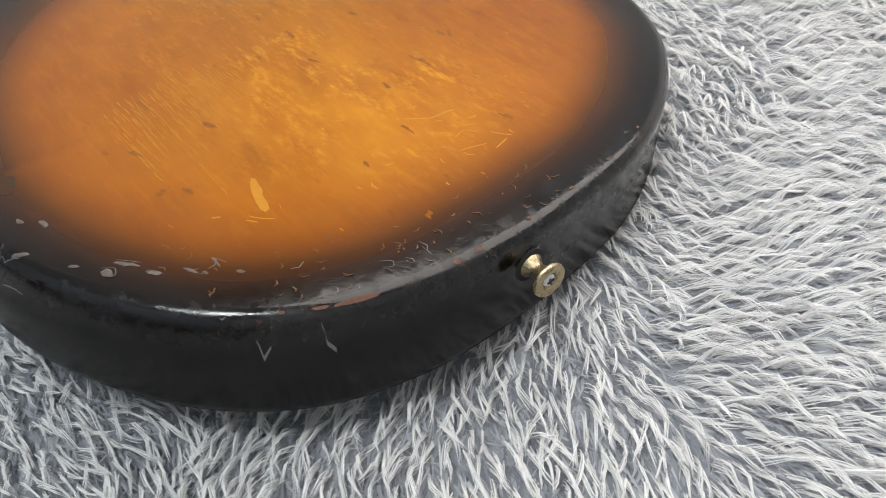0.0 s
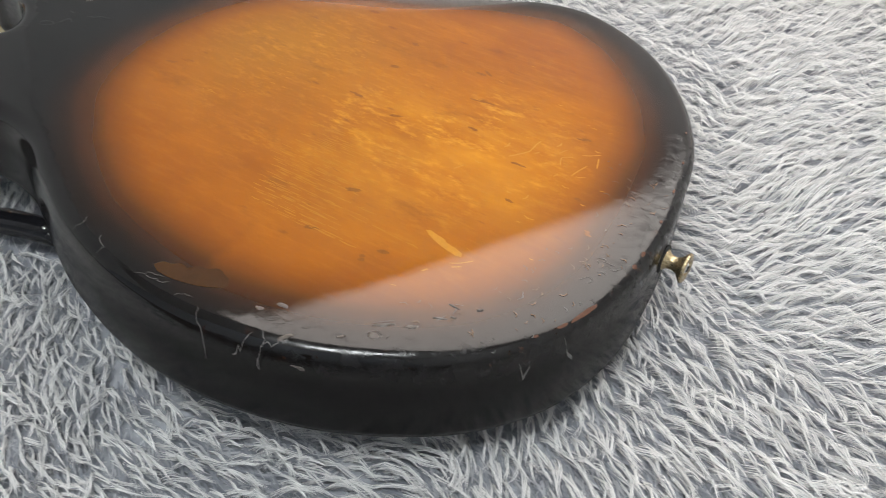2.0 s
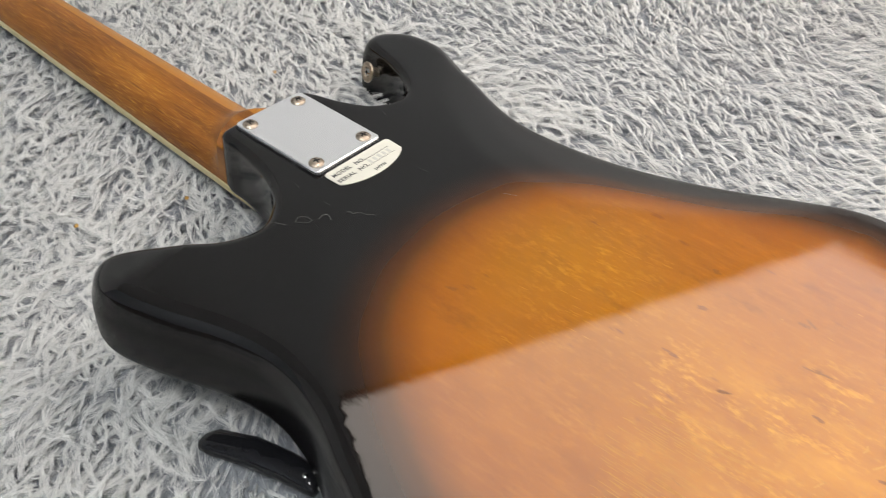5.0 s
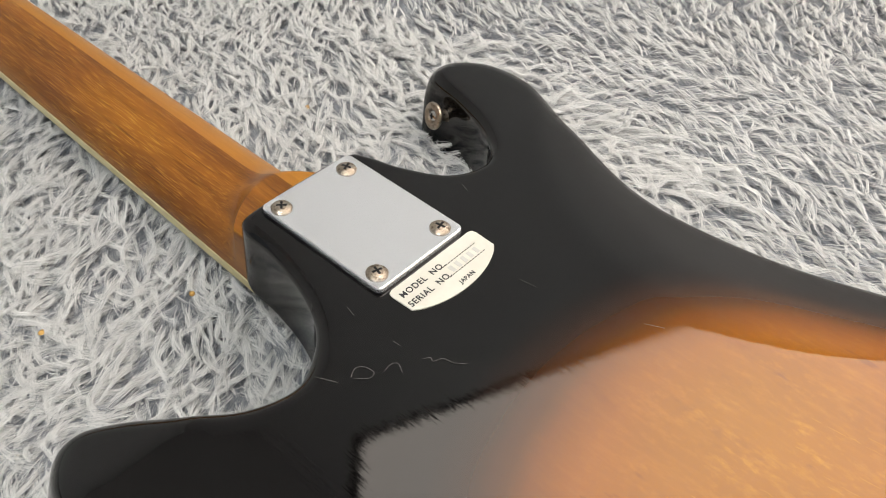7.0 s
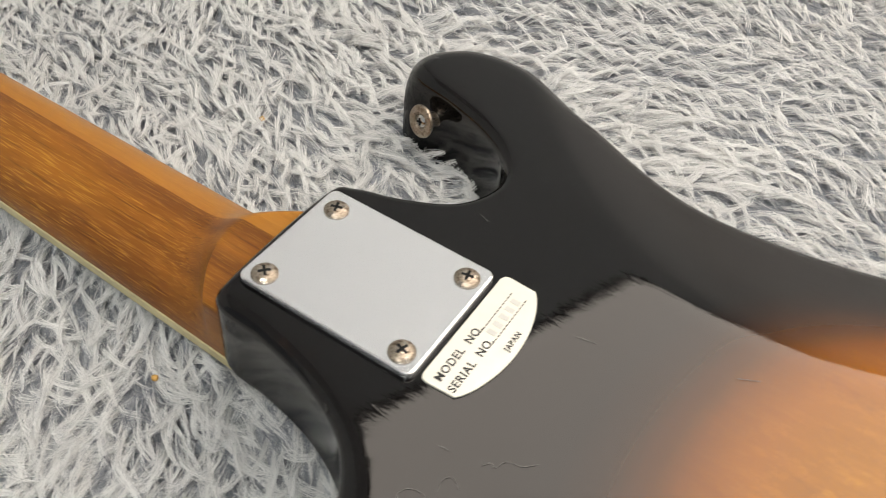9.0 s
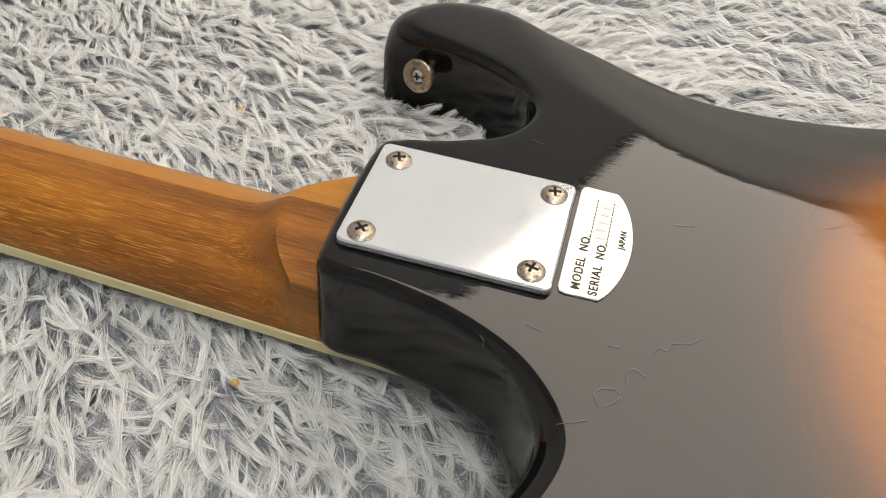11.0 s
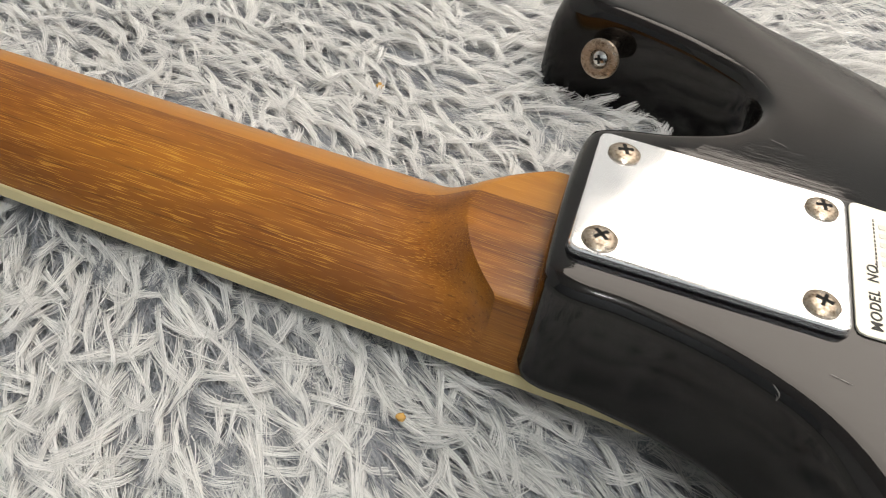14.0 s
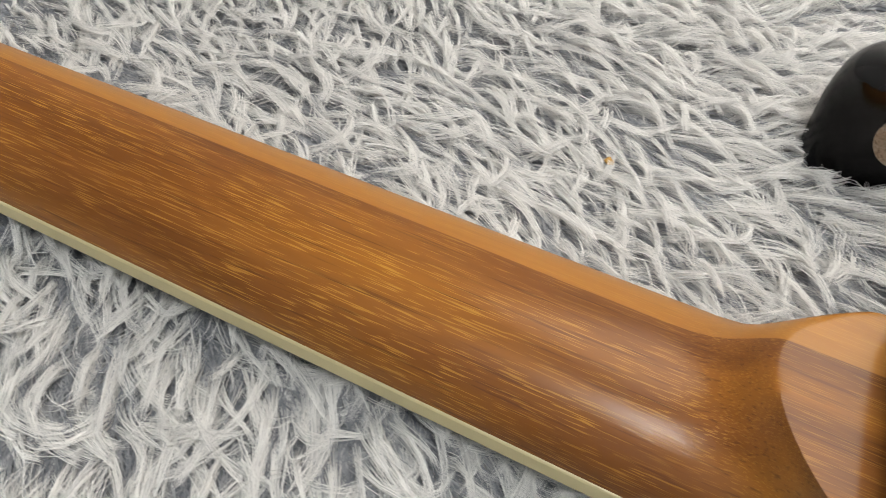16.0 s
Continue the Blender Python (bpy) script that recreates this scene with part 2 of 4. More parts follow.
def lathe(profile, steps=32):
    """A turned solid round z from (radius, height) pairs."""
    verts, faces = [], []
    for r, z in profile:
        for i in range(steps):
            a = 2 * math.pi * i / steps
            verts.append((r * math.cos(a), r * math.sin(a), z))
    for k in range(len(profile) - 1):
        for i in range(steps):
            j = (i + 1) % steps
            faces.append((k * steps + i, k * steps + j, (k + 1) * steps + j, (k + 1) * steps + i))
    faces.append(tuple(range(steps))[::-1])
    faces.append(tuple(range((len(profile) - 1) * steps, len(profile) * steps)))
    bm = bmesh.new()
    vs = [bm.verts.new(v) for v in verts]
    for f in faces:
        bm.faces.new([vs[i] for i in f])
    bmesh.ops.recalc_face_normals(bm, faces=bm.faces[:])
    return bm


def extruded(outline, z0, z1, bevel=0.0):
    bm = bmesh.new()
    lower = [bm.verts.new((x, y, z0)) for x, y in outline]
    upper = [bm.verts.new((x, y, z1)) for x, y in outline]
    n = len(outline)
    bm.faces.new(lower[::-1])
    top = bm.faces.new(upper)
    for i in range(n):
        bm.faces.new((lower[i], lower[(i + 1) % n], upper[(i + 1) % n], upper[i]))
    bmesh.ops.recalc_face_normals(bm, faces=bm.faces[:])
    if bevel:
        bmesh.ops.bevel(bm, geom=list(top.edges), offset=bevel, segments=2, affect="EDGES", profile=0.5)
    return bm


def rounded_rect(x0, y0, x1, y1, radii, steps=5):
    """Corner radii in the order lower-left, lower-right, upper-right, upper-left."""
    pts = []
    for (cx, cy), r, start in zip(((x0, y0), (x1, y0), (x1, y1), (x0, y1)), radii, (180, 270, 0, 90)):
        ox = cx + (r if cx == x0 else -r)
        oy = cy + (r if cy == y0 else -r)
        for i in range(steps + 1):
            a = radians(start + 90 * i / steps)
            pts.append((ox + r * math.cos(a), oy + r * math.sin(a)))
    return pts


def closed_curve(points, steps):
    p = np.array(points, float)
    n = len(p)
    out = []
    for i in range(n):
        a, b, c, d = p[i - 1], p[i], p[(i + 1) % n], p[(i + 2) % n]
        for s in range(steps):
            t = s / steps
            out.append(0.5 * ((2 * b) + (c - a) * t + (2 * a - 5 * b + 4 * c - d) * t * t + (3 * b - a - 3 * c + d) * t ** 3))
    return np.array(out)


def even(curve, count):
    closed = np.vstack((curve, curve[:1]))
    length = np.concatenate(([0], np.cumsum(np.linalg.norm(np.diff(closed, axis=0), axis=1))))
    at = np.linspace(0, length[-1], count, endpoint=False)
    return np.stack([np.interp(at, length, closed[:, i]) for i in (0, 1)], 1)


# ---- the room ----
RUG_Z = -0.024


def room():
    walls = (("wall_north", -0.35, 1.42, 4.62, 0.12), ("wall_south", -0.35, -1.96, 4.62, 0.12), ("wall_east", 1.9, -0.2, 0.12, 3.4), ("wall_west", -2.2, -0.2, 0.12, 3.4))
    for name, x, y, sx, sy in walls:
        # The unseen south wall is tinted blue-grey as a cool reflector.
        fill_wall = name == "wall_south"
        paint = {"wall_south": COOL_FILL_PAINT}.get(name, WALL_PAINT)
        ob = part(name, box(sx, sy, 2.5, at=(x, y, 1.22)), paint)
        tagged(ob, "unseen room wall tinted blue-grey to bounce cool fill light" if fill_wall else "plain light painted room wall", "wall", kind="structure")
    ob = part("ceiling", box(4.74, 3.76, 0.1, at=(-0.35, -0.2, 2.522)), WALL_PAINT)
    tagged(ob, "plain white painted ceiling", "ceiling", kind="structure")
    ob = part("floor", box(4.74, 3.76, 0.1, at=(-0.35, -0.2, RUG_Z - 0.066)), UNSEEN_DARK_FLOOR)
    tagged(ob, "unseen brown floor, kept dark for the guitar's sides to mirror", "floor", kind="structure")
    # Unseen strip at the wall's foot, added to shape the belly cut's reflection.
    ob = part("unseen_mirror_strip", box(4.5, 0.02, 0.09, 0.004, at=(-0.35, 1.349, RUG_Z + 0.029)), WALL_PAINT)
    tagged(ob, "unseen low white strip added for the belly cut to mirror", "skirting board", kind="structure")
    lamp = new("ceiling_light")
    lamp.matrix_basis = pose(0.40, -0.60, 2.47)
    tagged(lamp, "round white ceiling light that is switched on", "ceiling light")
    part("base", lathe(((0.37, -0.03), (0.38, 0.0)), 64), WALL_PAINT, lamp)
    part("diffuser", lathe(((0.02, -0.150), (0.25, -0.145), (0.33, -0.130), (0.355, -0.10), (0.36, -0.03)), 48), glow("lamp_glow", (0.93, 0.98, 1.0), CEILING_LAMP), lamp, smooth=True)


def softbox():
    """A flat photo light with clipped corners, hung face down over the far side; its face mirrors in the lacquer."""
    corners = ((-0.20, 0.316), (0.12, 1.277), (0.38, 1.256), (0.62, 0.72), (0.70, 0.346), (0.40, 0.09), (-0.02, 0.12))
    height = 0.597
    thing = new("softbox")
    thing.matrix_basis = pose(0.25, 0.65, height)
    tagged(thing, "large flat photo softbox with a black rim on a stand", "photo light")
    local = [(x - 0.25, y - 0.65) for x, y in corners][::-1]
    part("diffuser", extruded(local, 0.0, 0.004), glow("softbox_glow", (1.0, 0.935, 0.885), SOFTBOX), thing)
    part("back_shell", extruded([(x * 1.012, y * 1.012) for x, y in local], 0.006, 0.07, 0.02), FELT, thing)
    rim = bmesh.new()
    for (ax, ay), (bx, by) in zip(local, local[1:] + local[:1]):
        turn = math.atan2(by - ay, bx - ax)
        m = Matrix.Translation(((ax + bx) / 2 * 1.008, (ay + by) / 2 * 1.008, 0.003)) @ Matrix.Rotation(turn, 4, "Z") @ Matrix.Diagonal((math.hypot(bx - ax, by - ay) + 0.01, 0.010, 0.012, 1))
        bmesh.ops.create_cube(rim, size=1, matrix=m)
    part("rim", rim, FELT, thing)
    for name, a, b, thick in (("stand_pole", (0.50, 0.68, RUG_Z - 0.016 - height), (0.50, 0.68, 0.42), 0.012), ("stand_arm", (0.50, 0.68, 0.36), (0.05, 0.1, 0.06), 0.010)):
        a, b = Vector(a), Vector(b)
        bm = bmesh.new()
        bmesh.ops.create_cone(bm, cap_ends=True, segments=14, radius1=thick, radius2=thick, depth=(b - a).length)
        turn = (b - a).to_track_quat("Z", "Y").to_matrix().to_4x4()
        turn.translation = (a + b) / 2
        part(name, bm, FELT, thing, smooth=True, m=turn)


# ---- the guitar ----
BACK = 0.05      # the back face, in the guitar's own axes
FRONT = 0.010
NEAR_EDGE = ((-32, -20), (-28, -29), (-13, -30.5), (6, -34.5), (22, -42), (30.5, -52), (34, -63), (29, -77), (18, -89), (5, -101),
             (-3, -111), (-2, -121), (8, -129), (22, -131), (45, -125), (72, -115), (95, -111), (118, -115), (145, -127.5), (175, -140),
             (210, -148), (245, -148.5), (281, -140), (310, -125), (334, -105), (351, -78), (358, -46))
FAR_EDGE = ((357, -15), (352, 18), (342, 57), (323, 92), (296, 122), (266, 140), (237, 147), (210, 139), (180, 127.5), (150, 116.5),
            (115, 105.5), (80, 99), (60, 98.5), (40, 103.5), (15, 113.5), (-12, 123), (-36, 122.5), (-50, 113), (-54, 101), (-47, 91), (-28, 86.5),
            (-10, 80), (4, 70), (9, 58), (3, 44), (-12, 35), (-26, 30), (-32, 22))
OUTLINE = even(closed_curve(np.array(NEAR_EDGE + FAR_EDGE) / 1000.0, 10), 480)


def belly(x, y):
    """How far the back lies below its flat: the scooped belly cut, with a soft ridge, and the rolled-off near horn."""
    if y < -0.07:
        u = max(0.0, 0.0255 - x) * min(1.0, (-0.07 - y) / 0.016)
        return 24 * u * u if u < 0.005 else 0.0006 + 0.24 * (u - 0.005)
    over = y - (0.042 + (6.5 if x < 0.095 else 6.0) * (x - 0.095) ** 2)
    if over < 0:
        return 0.0
    if over < 0.008:
        return 8.4 * over * over
    if over < 0.024:
        return 0.00054 + 0.134 * (over - 0.008)
    if over < 0.030:
        d = over - 0.024
        return 0.00268 + 0.134 * d + 3.3 * d * d
    return min(0.011, 0.0036 + 0.174 * (over - 0.030))


def edge_radius(x, y):
    if abs(y) < 0.05 and x < 0.03:
        return 0.0038
    if y > 0.03 and x < 0.012 and y < 0.092:
        return 0.004
    if y > 0.088 and x < 0.02:
        return 0.0125 if x < -0.03 else 0.0105
    if x < 0.03 and y < -0.07:
        return 0.0085
    if y > 0 and x < 0.24:
        return 0.007
    return 0.0075 - 0.0025 * min(1.0, max(0.0, (x - 0.08) / 0.12))


SIDE_ARC = 0.040


def side_turn(x, y):
    """How far, in radians, the upper side leans in before the rounded edge begins."""
    w = min(1.0, max(0.0, (0.01 - y) / 0.05))
    if x < 0.06:
        w = min(1.0, max(0.0, (-0.098 - y) / 0.012)) if y < 0 else 0.8 * min(1.0, max(0.0, (-0.033 - x) / 0.012)) * (y > 0.085)
    return radians(20) * w


def edge_depth(d, r, lean):
    """Depth of the side below the flat at a distance d in from the outline."""
    first = SIDE_ARC * (1 - math.cos(lean))
    if d >= first + r * math.cos(lean):
        return 0.0
    if d > first:
        c = math.cos(lean) - (d - first) / r
        return r * (1 - math.sqrt(max(0.0, 1 - c * c)))
    c = 1 - d / SIDE_ARC
    return r * (1 - math.sin(lean)) + SIDE_ARC * (math.sin(lean) - math.sqrt(max(0.0, 1 - c * c)))


def distance_to_edge(pts):
    a = OUTLINE
    b = np.roll(OUTLINE, -1, axis=0)
    ab = b - a
    out = []
    for p in pts:
        t = np.clip(((p - a) * ab).sum(1) / (ab * ab).sum(1), 0, 1)
        out.append(np.linalg.norm(a + ab * t[:, None] - p, axis=1).min())
    return np.array(out)


def inside(pts, poly):
    x, y = pts[:, 0], pts[:, 1]
    hit = np.zeros(len(pts), bool)
    for (x0, y0), (x1, y1) in zip(poly, np.roll(poly, -1, axis=0)):
        cross = ((y0 > y) != (y1 > y)) & (x < (x1 - x0) * (y - y0) / (y1 - y0 + 1e-12) + x0)
        hit ^= cross
    return hit


def guitar_body(parent):
    from mathutils.geometry import delaunay_2d_cdt
    n = len(OUTLINE)
    tangent = np.roll(OUTLINE, -1, axis=0) - np.roll(OUTLINE, 1, axis=0)
    tangent /= np.linalg.norm(tangent, axis=1)[:, None]
    inward = np.stack((-tangent[:, 1], tangent[:, 0]), 1)
    radius = np.array([edge_radius(x, y) for x, y in OUTLINE])
    lean = np.array([side_turn(x, y) for x, y in OUTLINE])
    for _ in range(12):
        radius = (np.roll(radius, 1) + radius * 2 + np.roll(radius, -1)) / 4
        lean = (np.roll(lean, 1) + lean * 2 + np.roll(lean, -1)) / 4
    verts, rings = [], []

    def ring(offset, z):
        rings.append(len(verts))
        for i in range(n):
            x, y = OUTLINE[i] + inward[i] * offset[i]
            verts.append((x, y, z[i]))

    low = 0.006
    front = np.array([FRONT + 0.0036 * min(1.0, max(0.0, (0.085 - x) / 0.03)) * (abs(y) < 0.075) for x, y in OUTLINE])
    for _ in range(8):
        front = (np.roll(front, 1) + front * 2 + np.roll(front, -1)) / 4
    for a in (0, 30, 60, 90):
        ring(low * (1 - np.sin(np.full(n, radians(a)))), front + low * (1 - math.cos(radians(a))))
    turns = 8
    first = SIDE_ARC * (1 - np.cos(lean))
    for k in range(-3, turns + 1):
        if k < 0:
            a = lean * (k + 3) / 3
            offset = SIDE_ARC * (1 - np.cos(a))
            depth = radius * (1 - np.sin(lean)) + SIDE_ARC * (np.sin(lean) - np.sin(a)) + 0.0002 * -k
        else:
            a = lean + (math.pi / 2 - lean) * k / turns
            offset = first + radius * (np.cos(lean) - np.cos(a))
            depth = radius * (1 - np.sin(a))
        ring(offset, np.array([BACK - depth[i] - belly(*(OUTLINE[i] + inward[i] * offset[i])) for i in range(n)]))
    faces = []
    for r0, r1 in zip(rings, rings[1:]):
        for i in range(n):
            j = (i + 1) % n
            faces.append((r0 + i, r0 + j, r1 + j, r1 + i))
    faces.append(tuple(range(n))[::-1])
    top0 = rings[-1]
    rim = np.array([v[:2] for v in verts[top0:top0 + n]])
    step = 0.004
    gx, gy = np.meshgrid(np.arange(-0.06, 0.37, step), np.arange(-0.16, 0.16, step))
    grid = np.stack((gx.ravel() + (np.arange(gx.size) // gx.shape[1] % 2) * step / 2, gy.ravel()), 1)
    grid = grid[inside(grid, rim)]
    d = np.array([np.linalg.norm(rim - p, axis=1).min() for p in grid])
    grid = grid[d > 0.002]
    allp = [Vector(p) for p in rim] + [Vector(p) for p in grid]
    edges = [(i, (i + 1) % n) for i in range(n)]
    cv, ce, cf, ov, oe, of = delaunay_2d_cdt(allp, edges, [], 1, 1e-7)
    where = {}
    for i, src in enumerate(ov):
        if src and src[0] < n:
            where[i] = top0 + src[0]
        else:
            where[i] = len(verts)
            verts.append((cv[i].x, cv[i].y, BACK - belly(cv[i].x, cv[i].y)))
    for f in cf:
        faces.append(tuple(where[i] for i in f))
    ob = link_mesh("body", verts, faces, LACQUER, parent, "sunburst lacquered solid body, black edges, worn amber back", smooth=True)
    me = ob.data
    bm = bmesh.new()
    bm.from_mesh(me)
    bmesh.ops.recalc_face_normals(bm, faces=bm.faces[:])
    bm.to_mesh(me)
    bm.free()
    co = np.array([v.co for v in me.vertices])
    d = distance_to_edge(co[:, :2])
    x, y, z = co.T
    # the spray: a black border that widens to a round end towards the neck and covers the belly cut
    left = np.minimum(x - 0.235, 0) / 0.143
    round_end = (1 - np.hypot(left, y / 0.130)) * 0.11 + 0.023
    round_end = np.where(x > 0.235, 1.0, round_end)
    blend = 0.014
    h = np.clip(0.5 + 0.5 * (round_end - d) / blend, 0, 1)
    m = round_end * (1 - h) + d * h - blend * h * (1 - h)
    m = m - 1.3 * np.array([belly(a, b) for a, b in zip(x, y)])
    burst = np.clip((m - 0.002) / 0.058, 0, 1.15)
    burst[z < BACK - 0.016] = 0
    rub = np.clip(1 - d / 0.007, 0, 1) * (z > 0.0435) * np.clip((x - 0.2) / 0.08, 0.15, 1)
    scuff = np.clip(1 - d / 0.019, 0, 1) * (z > 0.0405) * np.clip((x - 0.24) / 0.06, 0.12, 1) * (y < 0.06)
    fade = 0.8 * np.exp(-(((x - 0.262) / 0.055) ** 2 + ((y + 0.018) / 0.05) ** 2) ** 1.3)
    side = np.clip((BACK - 0.006 - np.array([belly(a, b) for a, b in zip(x, y)]) - z) / 0.008, 0, 1)
    rough = np.exp(-(((x - 0.255) / 0.062) ** 2 + ((y + 0.012 - 0.25 * (x - 0.25)) / 0.048) ** 2) ** 1.5) + 0.55 * np.exp(-(((x - 0.155) / 0.035) ** 2 + ((y - 0.01) / 0.045) ** 2))
    for name, values in (("rough", rough), ("side", side), ("gold", 0.7 * np.exp(-(((x - 0.14) / 0.065) ** 2 + ((y - 0.015) / 0.06) ** 2))), ("burst", burst), ("rub", rub), ("scuff", scuff), ("fade", fade)):
        a = me.attributes.new(name, "FLOAT", "POINT")
        a.data.foreach_set("value", values.astype(np.float32))
    return ob


def neck(parent):
    """Neck blank, binding and fingerboard, pitched back a little from the body."""
    pitch = pose(-0.032, -0.0003, 0.0005, 0, 1.6, 0)
    inner = [0.0, 0.45, 0.75, 0.92, 1.0]
    outer = [0.0008, 0.0018, 0.003, 0.0045, 0.0065, 0.009, 0.012, 0.016, 0.021, 0.028, 0.04, 0.08, 0.16, 0.24, 0.32, 0.372]
    verts, faces, far_strip, heel = [], [], [], []
    side = [(1.0, 0.9 * i / 9) for i in range(10)]
    bend = [(1 - 0.06 * (1 - math.cos(radians(a))), 0.92 + 0.08 * math.sin(radians(a))) for a in (15, 35, 55, 75)]
    top = [(0.94 - 1.88 * i / 28, 1.0) for i in range(29)]
    section = side + bend + top + [(-y, z) for y, z in bend[::-1]] + [(-y, z) for y, z in side[::-1]]
    ring = len(section)
    crease = len(inner) - 1
    count = len(inner) + len(outer)
    for k in range(count):
        for i in range(ring):
            square, tall = section[i]
            a = math.atan2(tall, square)
            c, q = math.cos(a), max(0.0, math.sin(a))
            near_end = square < 0.1
            ledge = -((0.0085 if near_end else 0.003) + (0.013 if near_end else 0.0185) * max(0.0, 1 - ((square - 0.1) / (1.1 if near_end else 0.9)) ** 2))
            if k <= crease:
                s, g = 0.014 + (ledge - 0.014) * inner[k], 1.0
            else:
                d = outer[k - crease - 1]
                s, g = (ledge - d) if d < 0.03 else -0.028 - d, math.exp(-(d / (0.0048 + 0.0085 * ((square + 1) / 2) ** 2)) ** (1 + 0.9 * min(1.0, max(0.0, square + 0.6))))
            hw = 0.0247 + 0.010 * s / 0.4
            arch = 0.0155 + (0.0 if s > -0.05 else 0.002 * (s + 0.05))
            y0, z0 = hw * math.copysign(abs(c) ** (2 / 2.05), c), arch * abs(q) ** (2 / 2.05)
            y1, z1 = hw * square, 0.0222 * tall
            verts.append((s, y0 + (y1 - y0) * g, 0.0135 + z0 + (z1 - z0) * g))
            far_strip.append(1.0 if a < radians(74) else 0.0)
            heel.append(g)
    for k in range(count - 1):
        for i in range(ring - 1):
            a = k * ring + i
            faces.append((a, a + 1, a + ring + 1, a + ring))
        faces.append((k * ring + ring - 1, k * ring, (k + 1) * ring, (k + 1) * ring + ring - 1))
    faces.append(tuple(range(ring)))
    faces.append(tuple(range((count - 1) * ring, count * ring))[::-1])
    ob = link_mesh("neck", verts, faces, NECK_WOOD, parent, "glossy brown mahogany neck with open grain", smooth=True, m=pitch)
    bm = bmesh.new()
    bm.from_mesh(ob.data)
    bmesh.ops.recalc_face_normals(bm, faces=bm.faces[:])
    bm.to_mesh(ob.data)
    bm.free()
    ob.data.set_sharp_from_angle(angle=radians(28))
    a = ob.data.attributes.new("far_strip", "FLOAT", "POINT")
    a.data.foreach_set("value", np.array(far_strip, np.float32))
    a = ob.data.attributes.new("heel", "FLOAT", "POINT")
    a.data.foreach_set("value", np.array(heel, np.float32))

    def slab(x0, x1, z0, z1, grow, bevel):
        h0 = 0.0247 + 0.010 * x0 / 0.4 + grow
        h1 = 0.0247 + 0.010 * x1 / 0.4 + grow
        return extruded(((x0, -h0), (x1, -h1), (x1, h1), (x0, h0)), z0, z1, bevel)

    part("fretboard_binding", slab(-0.40, 0.066, 0.0096, 0.0134, 0.0004, 0.0005), CREAM, ob, "yellowed cream binding strip")
    part("fretboard", slab(-0.399, 0.065, 0.0078, 0.0095, -0.003, 0.0004), ROSEWOOD, ob, "dark rosewood fretboard")
    return ob


def screw_head(parent, x, y, z, turn):
    head = part("screw", lathe(((0.0037, 0.0), (0.0038, 0.0004), (0.0033, 0.0009), (0.0024, 0.0013), (0.0010, 0.0015)), 28), NICKEL, parent, "tarnished cross-head screw", smooth=True, m=pose(x, y, z, 0, 0, turn))
    bm = bmesh.new()
    for a in (0, 90):
        bmesh.ops.create_cube(bm, size=1, matrix=Matrix.Rotation(radians(a), 4, "Z") @ Matrix.Translation((0, 0, 0.0011)) @ Matrix.Diagonal((0.0036, 0.0008, 0.0010, 1)))
    part("cross_slot", bm, FELT, head, "dark cross-shaped slot")


def skin(x, y):
    """Height of the lacquered back, its rounded edge included."""
    d = float(distance_to_edge(np.array([(x, y)]))[0])
    return BACK - belly(x, y) - edge_depth(d, edge_radius(x, y), side_turn(x, y))


def ribbon_on_skin(bm, path, width, lift=0.00007):
    """A thin mark that follows the back."""
    pts = [Vector((x, y)) for x, y in path]
    left, right = [], []
    for i, p in enumerate(pts):
        d = (pts[min(i + 1, len(pts) - 1)] - pts[max(i - 1, 0)]).normalized()
        side = Vector((-d.y, d.x)) * width * (0.25 if i in (0, len(pts) - 1) else 0.5)
        for row, q in ((left, p + side), (right, p - side)):
            row.append(bm.verts.new((q.x, q.y, skin(q.x, q.y) + lift)))
    for i in range(len(pts) - 1):
        bm.faces.new((right[i], right[i + 1], left[i + 1], left[i]))


def curve_path(points, steps=5):
    p = [Vector(q) for q in points]
    p = [p[0] * 2 - p[1]] + p + [p[-1] * 2 - p[-2]]
    out = []
    for i in range(1, len(p) - 2):
        a, b, c, d = p[i - 1:i + 3]
        for s in range(steps):
            t = s / steps
            out.append(tuple(0.5 * ((2 * b) + (c - a) * t + (2 * a - 5 * b + 4 * c - d) * t * t + (3 * b - a - 3 * c + d) * t ** 3)))
    out.append(tuple(p[-2]))
    return out


def blot(rng, x, y, long, wide, turn, lobes=14):
    """An irregular small outline round a place."""
    pts = []
    for i in range(lobes):
        a = 2 * math.pi * i / lobes
        r = rng.uniform(0.7, 1.15)
        u, v = long / 2 * math.cos(a) * r, wide / 2 * math.sin(a) * r
        pts.append((x + u * math.cos(turn) - v * math.sin(turn), y + u * math.sin(turn) + v * math.cos(turn)))
    return pts


def patch_on_skin(bm, outline, lift=0.00014):
    cx = sum(p[0] for p in outline) / len(outline)
    cy = sum(p[1] for p in outline) / len(outline)
    mid = bm.verts.new((cx, cy, skin(cx, cy) + lift))
    ring = [bm.verts.new((x, y, skin(x, y) + lift)) for x, y in outline]
    for i in range(len(ring)):
        bm.faces.new((mid, ring[i], ring[(i + 1) % len(ring)]))


